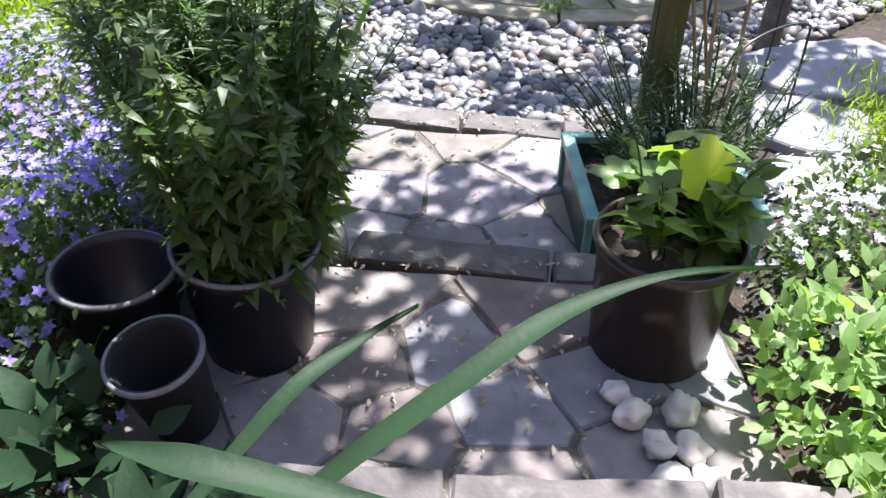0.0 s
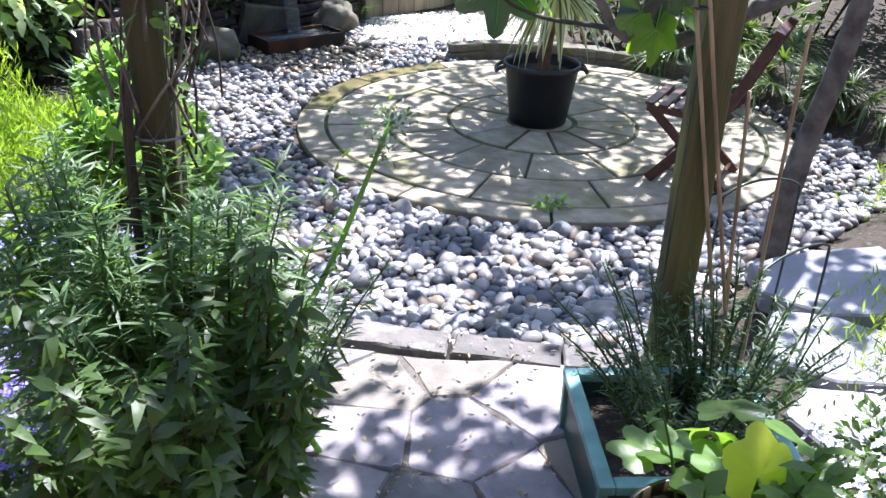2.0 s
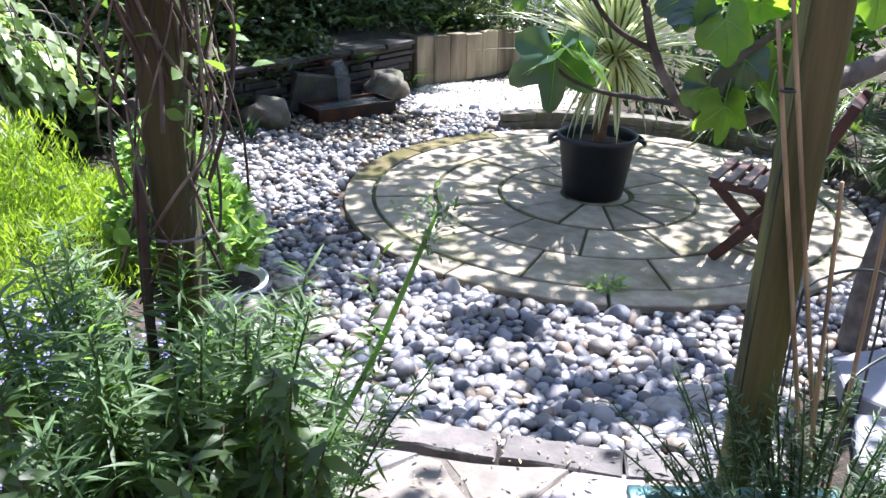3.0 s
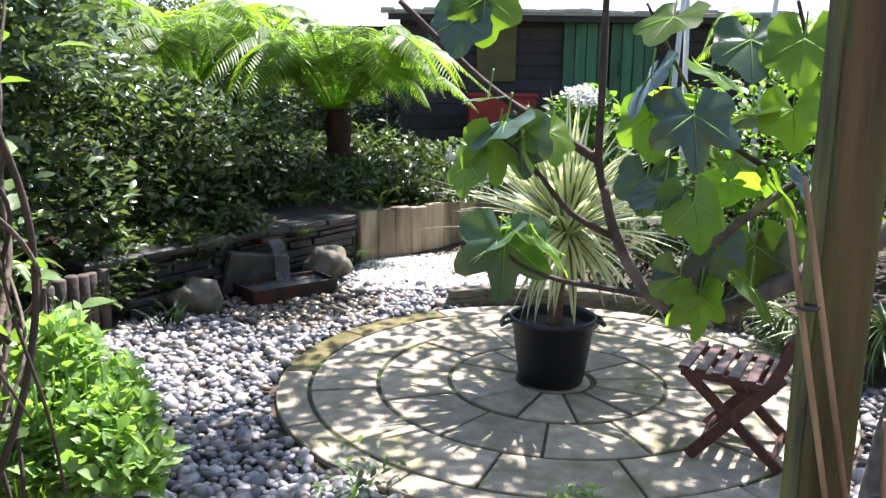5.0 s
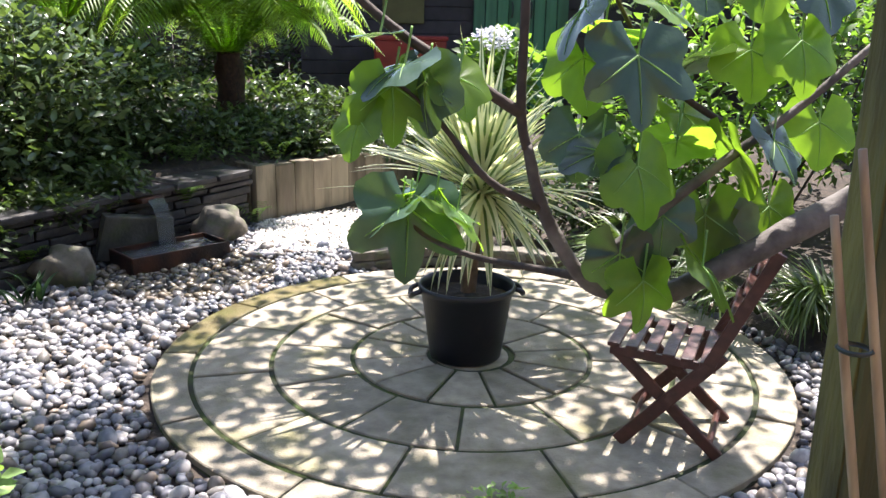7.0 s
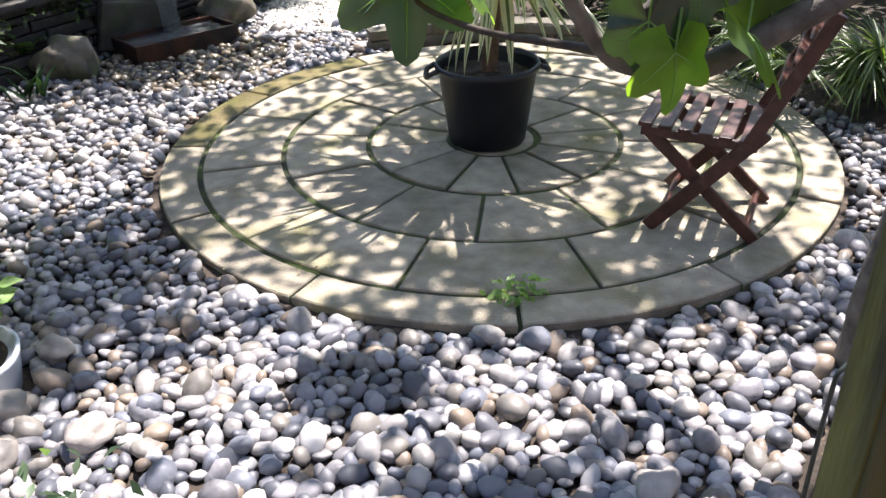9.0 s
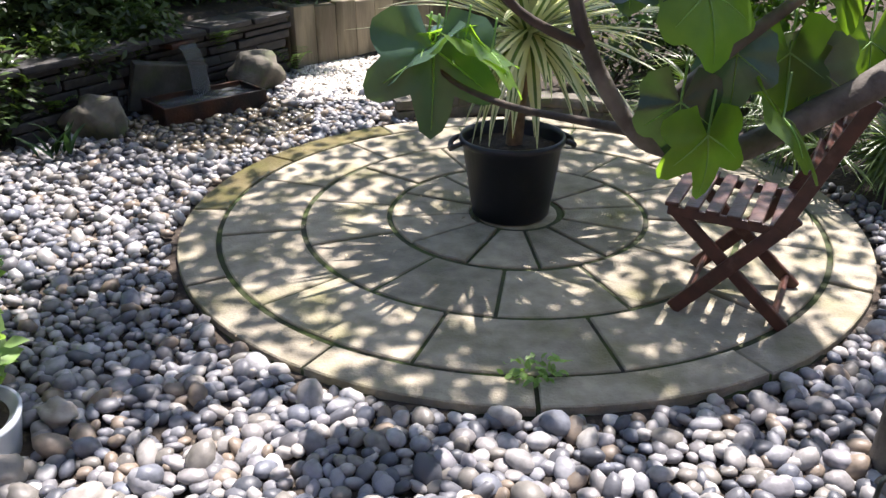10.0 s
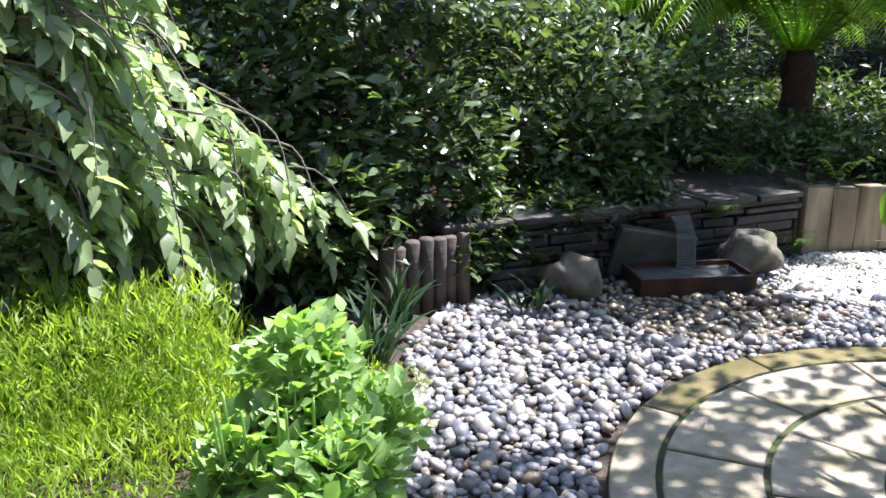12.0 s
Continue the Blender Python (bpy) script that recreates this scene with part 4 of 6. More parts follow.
wz = bh - 0.03 + 0.008 * np.sin(rr_ * 70) * np.exp(-rr_ * 5)
i, j = np.meshgrid(np.arange(nx - 1), np.arange(ny - 1), indexing="ij")
part("water_surface", np_mesh("water_surface", np.stack([wx, wy, wz], -1).reshape(-1, 3), np.stack([i * ny + j, (i + 1) * ny + j, (i + 1) * ny + j + 1, i * ny + j + 1], -1).reshape(-1, 4), WATER), basin, "rippled dark water")
sp = WA + wd * 1.08 + wn_ * 0.02
spout = thing("water_spout", (sp.x, sp.y, 0.0), "rust-stained stone spout pouring a thin curtain of water", "fountain", "", WALL_ANG)
part("lip", bm_mesh("lip", box(0.2, 0.2, 0.035, 0.01, (0, SIDE * 0.02, 0.38)), RUST), spout, "rusty spout lip")
part("mouth_stone", bm_mesh("mouth_stone", box(0.26, 0.16, 0.06, 0.015, (0, SIDE * -0.02, 0.42)), SLATE), spout)
for k in range(9):
    u = (k - 4) / 4
    pts = [(u * 0.06, SIDE * (0.12 + 0.02 * abs(u)), 0.4), (u * 0.062 - 0.004, SIDE * 0.17, 0.37), (u * 0.065 - 0.01, SIDE * 0.205, 0.28), (u * 0.07 - 0.014, SIDE * 0.225, 0.085)]
    part("water_strand", tube_mesh("water_strand", pts, [0.007, 0.005, 0.004, 0.006], WATER, 6), spout)
foam_p, foam_d = clumps(60, [(-0.01, SIDE * 0.23, 0.085, 0.06, 0.05, 0.012)], 0.1)
part("splash", np_mesh("splash", *scatter(fast_rock(3, 1, 0.2), foam_p, np.repeat(np.eye(3)[None], 60, 0), rng.uniform(0.003, 0.008, 60)), WATER), spout, "small bubbles of splashing water")


def boulder(name, at, size, rz, mat, label, seed, category="rock", group=""):
    v, f = fast_rock(seed, 3, 0.45)
    v = v * np.array(size)
    v[:, 2] -= v[:, 2].min() + size[2] * 0.2
    ob = new(name, np_mesh(name, v, f, mat))
    ob.matrix_basis = pose(*at, 0, 0, rz)
    return tagged(ob, label, category, group)


boulder("boulder", (-1.60, 2.42, -0.04), (0.19, 0.14, 0.17), 20, ROCK, "rounded mossy boulder beside the water basin", 2)
boulder("boulder", (-2.46, 1.46, -0.04), (0.21, 0.15, 0.14), -30, ROCK, "rough grey rock between pebbles and slate wall", 5)
LEAN_SLATE = material("leaning_slate_grey", (0.085, 0.085, 0.075), 0.45, (0.04, 0.04, 0.036), 8.0, 0.5, 40.0, spots=(0.05, 0.065, 0.025), spot_scale=6.0, spot_amount=0.5)
bq = box(0.52, 0.06, 0.34, 0.012)
for q in bq.verts:
    q.co += Vector((noise.noise(q.co * 9), noise.noise(q.co * 8 + Vector((4, 0, 0))), noise.noise(q.co * 7 + Vector((0, 4, 0))))) * 0.02
ob = new("leaning_slate", bm_mesh("leaning_slate", bq, LEAN_SLATE))
ob.matrix_basis = pose(-2.17, 2.0, -0.02, 14, 10, BASIN_ANG + 2)
tagged(ob, "grey slate slab leaning behind the basin", "slate slab")

# sleeper planter
# bed soil in a pale tone that paints the sun falling on it
BED_EARTH = material("sunlit_bed_earth", (0.19, 0.15, 0.11), 0.95, (0.07, 0.055, 0.04), 12.0, 0.9, 60.0, spots=(0.35, 0.31, 0.26), spot_scale=30.0, spot_amount=0.3)
PA, PB = Vector((-1.37, 3.10)), Vector((0.10, 4.18))
pd = (PB - PA).normalized()
P_ANG = math.degrees(math.atan2(pd.y, pd.x))
planter = tagged(thing("raised_planter", (PA.x, PA.y, -0.04), "raised bed edged with upright buff sleepers", "raised bed", "", P_ANG), kind="structure")
for k in range(9):
    part("sleeper", bm_mesh("sleeper", box(0.193, 0.1, 0.50 + 0.008 * rng.normal(), 0.012, (0.1 + 0.195 * k, 0.05, 0)), CONCRETE), planter)
for k in range(4):
    part("sleeper", bm_mesh("sleeper", box(0.1, 0.193, 0.50 + 0.008 * rng.normal(), 0.012, (0.05, 0.21 + 0.195 * k, 0)), CONCRETE), planter)
part("bed_soil", bm_mesh("bed_soil", box(1.62, 0.8, 0.46, 0.0, (0.93, 0.5, 0)), BED_EARTH), planter, "buff earth on the raised bed, coloured pale as in sun")


def ferny(name, n, blobs, label, at=(0, 0, 0), template=None, mat=None, category="plant", group="", stems=0, **kw):
    """A leafy plant: stems and one mesh of leaves."""
    t = thing(name, at, label, category, group)
    part("leaves", foliage("leaves", n, blobs, template or leaf(0.06, 0.025), mat or L_DARK, **kw), t)
    for k in range(stems):
        b = blobs[k % len(blobs)]
        x, y, z = b[0] + rng.uniform(-0.6, 0.6) * b[3], b[1] + rng.uniform(-0.6, 0.6) * b[4], b[2] + rng.uniform(0.0, 0.8) * b[5]
        part("stem", tube_mesh("stem", [(x * 0.3 + b[0] * 0.3, y * 0.3 + b[1] * 0.3, 0), (x * 0.7 + b[0] * 0.2, y * 0.7 + b[1] * 0.2, z * 0.5), (x, y, z)], [0.012, 0.009, 0.004], BARK_DARK, 6), t)
    return t


# ---- shrubs and trees behind ----
ferny("evergreen_shrub", 13000, [(0.2, -0.35, 0.45, 0.75, 0.5, 0.55), (0, 0, 0.75, 1.0, 0.75, 0.62), (-0.95, -0.5, 1.1, 0.75, 0.7, 1.0), (0.5, 0.6, 0.7, 0.8, 0.7, 0.5), (-0.9, 0.3, 1.5, 0.8, 0.8, 0.6)],
      "large dark glossy evergreen shrub above the slate wall", (-3.15, 2.7, 0.35), leaf(0.105, 0.046, 0.2, 0.2, 3), L_DARK, "shrub", "dark evergreen shrubs", 14, shell=0.6)
ferny("evergreen_shrub", 13500, [(0.75, 0.55, 0.65, 0.55, 0.45, 0.6), (0.35, -0.5, 0.45, 0.5, 0.4, 0.4), (0, 0, 0.9, 0.9, 0.8, 0.95), (-0.7, 0.6, 1.3, 0.9, 0.8, 1.0), (0.1, 0.5, 2.0, 1.2, 1.0, 0.8), (0.5, -0.3, 0.5, 0.5, 0.4, 0.5)],
      "large dark glossy evergreen shrub beside the log edging", (-4.1, 0.7, 0.05), leaf(0.125, 0.052, 0.2, 0.25, 3), L_DARK, "shrub", "dark evergreen shrubs", 12, shell=0.6)
ferny("evergreen_shrub", 16000, [(0, 0, 1.0, 1.5, 0.8, 1.1), (1.7, 0.3, 0.8, 1.2, 0.7, 0.9), (-1.5, 0, 1.3, 1.2, 0.9, 1.3)],
      "tall dark evergreen hedge far behind the ferns", (-3.2, 7.9, 0.4), leaf(0.11, 0.05, 0.2, 0.15, 2), L_DARK, "shrub", "dark evergreen shrubs", 8, shell=0.6)
laurel = ferny("laurel_shrub", 2600, [(-0.25, -0.25, 0.75, 0.4, 0.45, 0.4), (-0.3, -0.3, 1.3, 0.45, 0.5, 0.45), (-0.35, -0.35, 1.9, 0.5, 0.6, 0.4)],
               "sunlit laurel shrub with glossy oval leaves, paled as if by glare, on arching branches", (-3.75, -0.75, 0.05), leaf(0.10, 0.052, 0.15, 0.15, 3, 0.45), L_LAUREL, "shrub", "", 10, shell=0.2, up=0.6)
for k in range(88):
    high = rng.uniform(0.7, 2.0) if k < 64 else rng.uniform(0.6, 1.3)
    a = np.array([rng.uniform(-0.45, 0.05), rng.uniform(-0.6, 0.05), high]) if k < 64 else np.array([rng.uniform(-0.2, 0.2), rng.uniform(0.1, 0.7), high])
    tip = a + np.array([rng.uniform(0.15, 0.5), rng.uniform(0.05, 0.45), -rng.uniform(0.25, min(0.9, high - 0.3))])
    mid = (a + tip) / 2 + np.array([0.1, 0.08, 0.16])
    part("arching_branch", tube_mesh("arching_branch", [a, mid, tip], [0.007, 0.005, 0.002], BARK_FIG, 6), laurel)
    u = np.linspace(0.05, 1, 28)[:, None]
    p = (1 - u) ** 2 * a + 2 * u * (1 - u) * mid + u * u * tip
    side = np.cross(tip - a, [0, 0, 1.0])
    side /= np.linalg.norm(side)
    way = (tip - a)[None] * 0.9 + side[None] * np.where(np.arange(28) % 2, 0.7, -0.7)[:, None] + rng.normal(0, 0.18, (28, 3))
    part("branch_leaves", np_mesh("branch_leaves", *scatter(leaf(0.12, 0.058, 0.15, 0.25, 4, 0.45), p, frames(way, rng.normal(0, 0.45, 28)), rng.uniform(0.75, 1.15, 28)), L_LAUREL), laurel)


def tree_fern(at, height, fronds, reach, label):
    t = thing("tree_fern", at, label, "tree fern", "tree ferns")
    part("trunk", tube_mesh("trunk", [(0, 0, -0.05), (0.02, 0, height * 0.5), (0, 0, height)], [0.16, 0.13, 0.11], FIBRE, 16, 0.5), t, "dark fibrous trunk")
    pin = leaf(0.2, 0.02, 0.1, 0.3, 3, 0.25)
    for k in range(fronds):
        a = 2 * math.pi * (k + rng.uniform(-0.3, 0.3)) / fronds
        r, up = reach * rng.uniform(0.7, 1.25), rng.uniform(0.75, 1.45)
        u = np.linspace(0, 1, 58)
        rad = 0.08 + r * u
        z = height + up * np.sin(u * 2.5) * 0.7 - 0.35 * u * u
        line = np.stack([rad * math.cos(a), rad * math.sin(a), z], 1)
        part("frond_rib", tube_mesh("frond_rib", line[::8], np.linspace(0.012, 0.003, len(line[::8])), L_FERN, 5), t)
        along = np.gradient(line, axis=0)
        along /= np.linalg.norm(along, axis=1, keepdims=True)
        side = np.array([-math.sin(a), math.cos(a), 0.0])
        size = np.sin(np.pi * np.clip(u, 0.06, 0.99) ** 0.8) ** 0.7 * 1.5 * reach / 1.1
        for s in (-1, 1):
            way = side[None] * s + along * 0.45 + np.array([0, 0, -0.12])
            part("frond", np_mesh("frond", *scatter(pin, line, frames(way, rng.normal(0, 0.15, 58)), np.maximum(size, 0.1)), L_FERN), t)
    return t


tree_fern((-1.72, 4.45, 0.5), 0.85, 42, 1.35, "tree fern with bright backlit fronds and dark fibrous trunk")
tree_fern((-3.25, 4.6, 0.6), 1.0, 38, 1.3, "tree fern with bright yellow-green fronds behind the shrubs")
tree_fern((3.6, 6.0, 0.4), 1.3, 18, 1.0, "small tree fern beside the shed")


def shed(at):
    s = thing("garden_shed", at, "dark boarded garden shed with green double doors", "shed")
    wide, deep, high = 5.2, 2.0, 2.15
    part("frame", bm_mesh("frame", box(wide - 0.06, deep, high - 0.02, 0.0, (0, deep / 2 + 0.05, 0)), SHED_DARK), s)
    for k in range(12):
        part("wall_board", bm_mesh("wall_board", box(wide, 0.03, 0.172, 0.006, (0, 0.03, 0.178 * k), 1), SHED_DARK), s)
    for d, x in ((0, 0.0), (1, 0.66)):
        door = part("door", bm_mesh("door", box(0.64, 0.03, 1.95, 0.004, (x, -0.01, 0.08)), SHED_DARK), s, "green ledged shed door")
        for k in range(4):
            part("board", bm_mesh("board", box(0.15, 0.035, 1.93, 0.012, (x - 0.24 + 0.16 * k, -0.045, 0.09)), SHED_GREEN), door)
        part("handle", tube_mesh("handle", [(x + (-1) ** d * 0.2, -0.065, 1.5), (x + (-1) ** d * 0.2, -0.11, 1.4), (x + (-1) ** d * 0.2, -0.065, 1.3)], [0.012] * 3, WIRE, 6), door, "dark loop handle")
    part("side_panel", bm_mesh("side_panel", box(0.55, 0.03, 0.9, 0.006, (-1.25, -0.02, 1.2)), OLIVE), s, "olive painted panel")
    part("roof", bm_mesh("roof", box(wide + 0.5, deep + 0.7, 0.05, 0.006), ROOFING), s, "pale sunlit felted roof", pose(0, deep / 2, high + 0.08, 6, 0, 0))
    for k in range(30):
        part("roof_edge", bm_mesh("roof_edge", box(0.19, 0.05, 0.05, 0.012, (-2.75 + 0.19 * k, -0.36, high - 0.03 + 0.012 * rng.normal())), ROOFING), s)
    part("fascia", bm_mesh("fascia", box(wide + 0.3, 0.04, 0.14, 0.006, (0, -0.28, high - 0.14)), SHED_DARK), s)
    return s


shed((1.45, 7.5, 0.42))
red = thing("red_cabinet", (0.25, 7.0, 0.42), "red painted metal box standing beside the shed door", "box")
part("body", bm_mesh("body", box(0.9, 0.4, 1.0, 0.02), SHED_RED), red)
part("lid", bm_mesh("lid", box(0.94, 0.44, 0.05, 0.012, (0, 0, 1.0)), SHED_RED), red)
bench = thing("white_picket_panel", (-0.28, 4.1, 0.15), "low white slatted picket panel behind the raised bed", "fence")
for k in range(7):
    part("picket", bm_mesh("picket", box(0.035, 0.02, 0.85, 0.006, (-0.24 + 0.08 * k, 0, 0)), WHITE_PAINT), bench)
for zz in (0.2, 0.7):
    part("rail", bm_mesh("rail", box(0.58, 0.03, 0.05, 0.006, (0, 0.025, zz)), WHITE_PAINT), bench)
for x, y, l in ((2.0, 5.2, 0.12), (2.25, 5.25, -0.08), (2.9, 5.0, 0.2)):
    st = thing("white_pole", (x, y, 0.15), "slim whitish pole leaning among the shrubs", "pole", "white poles")
    part("pole", tube_mesh("pole", [(0, 0, 0), (l * 0.5, 0, 1.3), (l, 0, 2.6)], [0.035, 0.032, 0.028], WHITE_PAINT, 8), st)
hyd = ferny("hydrangea", 900, [(0, 0, 0.9, 0.5, 0.45, 0.5)], "leafy hydrangea with one white flower head", (0.85, 4.2, 0.2), leaf(0.13, 0.08, 0.15, 0.25, 3, 0.45), L_BROAD, "shrub", "", 6, shell=0.4)
part("flower_head", foliage("flower_head", 420, [(-0.1, -0.3, 1.32, 0.2, 0.18, 0.11)], leaf(0.035, 0.03, 0.1, 0.1, 2, 0.4), PETAL_WHITE), hyd, "white domed flower head")
ferny("leafy_shrub", 3500, [(0, 0, 1.0, 1.2, 0.7, 0.9), (0.9, -0.5, 1.3, 0.8, 0.7, 0.9), (-0.5, -0.4, 0.6, 0.7, 0.5, 0.6)], "mixed green leafy shrubs behind the patio", (2.3, 2.6, 0.1),
      leaf(0.11, 0.055, 0.15, 0.25, 3, 0.45), L_BROAD, "shrub", "", 12, shell=0.4)
ferny("leafy_shrub", 5000, [(0, 0, 1.1, 1.0, 1.6, 1.2), (0.2, 2.2, 1.2, 0.9, 1.2, 1.2), (0.0, -2.2, 0.9, 0.8, 1.2, 0.9)], "tall dark shrubs along the fence", (3.9, 0.6, 0.1),
      leaf(0.10, 0.05, 0.15, 0.25, 2, 0.45), L_DARK, "shrub", "", 12, shell=0.45)
ferny("leafy_shrub", 2600, [(0, 0, 0.35, 0.7, 0.35, 0.35), (0.9, 0.3, 0.4, 0.6, 0.4, 0.4)], "low dark leafy planting along the back of the patio", (0.9, 2.3, 0.0),
      leaf(0.09, 0.04, 0.15, 0.25, 2, 0.45), L_DARK, "shrub", "", 6, shell=0.35)


def fan_palm(at, n, size, label):
    t = thing("fan_palm", at, label, "palm", "fan palms")
    for k in range(n):
        a, el = rng.uniform(0, 6.28), math.radians(rng.uniform(15, 75))
        d = np.array([math.cos(a) * math.cos(el), math.sin(a) * math.cos(el), math.sin(el)])
        tip = d * size * rng.uniform(0.5, 0.9)
        part("stalk", tube_mesh("stalk", [(0, 0, 0), tuple(tip * 0.6 + np.array([0, 0, 0.03])), tuple(tip)], [0.006, 0.005, 0.004], L_PALM, 5), t)
        m = 18
        fan = np.linspace(-1.9, 1.9, m)
        x = np.cross(d, [0, 0, 1.0])
        x /= np.linalg.norm(x)
        way = np.cos(fan)[:, None] * d + np.sin(fan)[:, None] * x + np.array([0, 0, -0.25])
        part("leaf", np_mesh("leaf", *scatter(leaf(0.34 * size / 0.5, 0.02, 0.5, 0.35, 4, 0.2), np.repeat(tip[None], m, 0), frames(way, np.zeros(m)), rng.uniform(0.8, 1.1, m)), L_PALM), t)
    return t


fan_palm((1.75, 0.35, 0.05), 13, 0.5, "fan palm with spiky yellow-green fingers beside the patio")
fan_palm((1.95, -0.1, 0.05), 11, 0.42, "low fan palm with spiky narrow fingers beside the patio")
fan_palm((1.35, 1.25, 0.05), 10, 0.5, "fan palm in the shade behind the folding chair")
fan_palm((1.75, 1.3, 0.05), 10, 0.6, "fan palm in the shade behind the folding chair")

ferny("evergreen_shrub", 9000, [(0, 0, 0.6, 0.6, 0.9, 0.6), (-0.2, 0.9, 1.0, 0.7, 0.8, 0.9), (-0.2, -0.8, 0.9, 0.7, 0.8, 0.8), (-0.3, 0, 1.6, 0.8, 1.2, 0.7)],
      "dark evergreen shrub filling the bed behind the laurel", (-4.2, -1.2, 0.05), leaf(0.085, 0.042, 0.2, 0.2, 2), L_DARK, "shrub", "dark evergreen shrubs", 8, shell=0.5)
ferny("understorey", 5200, [(0, 0, 0.1, 0.8, 0.4, 0.25), (-0.9, 0.2, 0.12, 0.6, 0.5, 0.3), (0.9, 0.4, 0.1, 0.7, 0.5, 0.3)],
      "low dark leafy planting on the raised bed below the ferns", (-0.75, 4.0, 0.48), leaf(0.08, 0.035, 0.2, 0.25, 2), L_WALL, "shrub", "", 0, shell=0.3)

ferny("understorey", 7000, [(0, 0, 0.2, 1.2, 0.5, 0.5), (-1.5, 0.2, 0.25, 1.0, 0.6, 0.6), (1.1, 0.0, 0.15, 0.8, 0.4, 0.45)],
      "dark leafy planting in the shade behind the tree ferns", (-1.6, 5.5, 0.4), leaf(0.1, 0.045, 0.2, 0.25, 2), L_WALL, "shrub", "", 0, shell=0.4)

# edging of rough setts behind the patio
edging = tagged(thing("sett_edging", (0, 0, 0), "low rough grey stone edging behind the patio", "edging"), kind="structure")
for k in range(16):
    a = radians(38 + 4.6 * k)
    for row in (0, 1):
        s = box(0.15, 0.13, 0.07, 0.02, (0, 0, 0), 2)
        for q in s.verts:
            q.co += Vector((noise.noise(q.co * 13 + Vector((k, row, 0))), noise.noise(q.co * 12 + Vector((row, k, 3))), noise.noise(q.co * 9 + Vector((k, 2, 1))))) * 0.02
        part("sett", bm_mesh("sett", s, ROCK), edging, "", pose(1.75 * math.cos(a), 1.75 * math.sin(a), -0.03 + 0.07 * row, 0, 0, math.degrees(a) + 90))

ferny("understorey", 9000, [(0, 0, 0.12, 0.8, 0.5, 0.28), (-0.7, -0.5, 0.14, 0.6, 0.5, 0.3), (0.7, 0.4, 0.12, 0.6, 0.4, 0.25), (0.3, 1.1, 0.1, 1.0, 0.5, 0.25), (-1.0, 0.9, 0.1, 0.8, 0.6, 0.3), (-0.75, -1.1, 0.1, 0.35, 0.35, 0.3), (-0.95, -1.55, 0.0, 0.3, 0.3, 0.25)],
      "low dark leafy understorey on the raised ground behind the wall", (-1.95, 3.55, 0.5), leaf(0.08, 0.035, 0.2, 0.25, 2), L_DARK, "shrub", "", 0, shell=0.3)

ferny("trailing_shrub", 5600, [(-0.3, -0.45, 0.12, 0.22, 0.22, 0.3), (-0.1, -0.2, 0.42, 0.35, 0.3, 0.16), (0.25, 0.2, 0.5, 0.3, 0.25, 0.12), (-0.45, -0.7, 0.3, 0.3, 0.25, 0.3), (-0.5, -0.95, 0.25, 0.25, 0.2, 0.22)],
      "dark leafy shrub trailing over the end of the slate wall", (-2.55, 1.95, 0.02), leaf(0.075, 0.03, 0.2, 0.3, 2), L_WALL, "shrub", "", 0, shell=0.2)

# ---- left beds ----
def grassy(name, n, blobs, label, at, template, mat, category="plant", stems=None, **kw):
    t = thing(name, at, label, category)
    p, d = clumps(n, blobs, kw.get("shell", 0.2))
    p = p[p[:, 2] > 0]
    k = len(p)
    way = np.stack([rng.normal(0, 0.5, k), rng.normal(0, 0.5, k), np.full(k, kw.get("rise", 0.9))], 1)
    part("leaves", np_mesh("leaves", *scatter(template, p, frames(way, rng.uniform(-3, 3, k)), rng.uniform(0.6, 1.2, k)), mat), t)
    return t


cover = grassy("groundcover", 80000, [(0, 0, 0.02, 0.95, 0.9, 0.22), (-0.8, 0.5, 0.02, 0.9, 0.9, 0.25), (-0.4, 0.4, 0.15, 0.75, 0.45, 0.46), (-0.9, -0.1, 0.15, 0.8, 0.6, 0.46), (-0.3, -0.9, 0.05, 0.9, 0.6, 0.22), (0.2, 0.75, 0.0, 0.55, 0.5, 0.18), (0.35, -0.7, 0.0, 0.4, 0.5, 0.18)],
               "bright yellow-green feathery groundcover spilling beside the pebbles", (-2.95, -1.55, 0.06), leaf(0.065, 0.010, 0.3, 0.3, 2), L_COVER, "groundcover", shell=0.5)
cover["kind"] = "stuff"
tub = thing("white_tub", (-1.88, -1.67, -0.12), "pale glazed tub holding the sedum, half sunk in pebbles", "plant pot")
part("body", np_mesh("body", *lathe([(0.0, 0), (0.13, 0), (0.145, 0.02), (0.18, 0.2), (0.185, 0.22), (0.172, 0.222), (0.16, 0.2), (0.0, 0.17)], 40), TUB_WHITE), tub)
part("soil", np_mesh("soil", *lathe([(0.0, 0.205), (0.1, 0.2), (0.163, 0.196)], 24), SOIL), tub, "dark damp soil")
sed = ferny("sedum", 4200, [(0, 0, 0.28, 0.24, 0.26, 0.2), (-0.06, 0.12, 0.48, 0.18, 0.2, 0.18), (0.08, 0.24, 0.24, 0.18, 0.2, 0.18), (-0.08, -0.12, 0.22, 0.18, 0.18, 0.16), (0.02, -0.2, 0.15, 0.17, 0.14, 0.09), (0.30, -0.24, 0.2, 0.2, 0.19, 0.13), (0.24, -0.1, 0.28, 0.18, 0.18, 0.14)], "bright pale green fleshy sedum in the tub", (-2.2, -1.42, 0.09),
            leaf(0.064, 0.046, 0.25, 0.15, 3, 0.42), L_SEDUM, "plant", "", 0, shell=0.5, up=0.7)
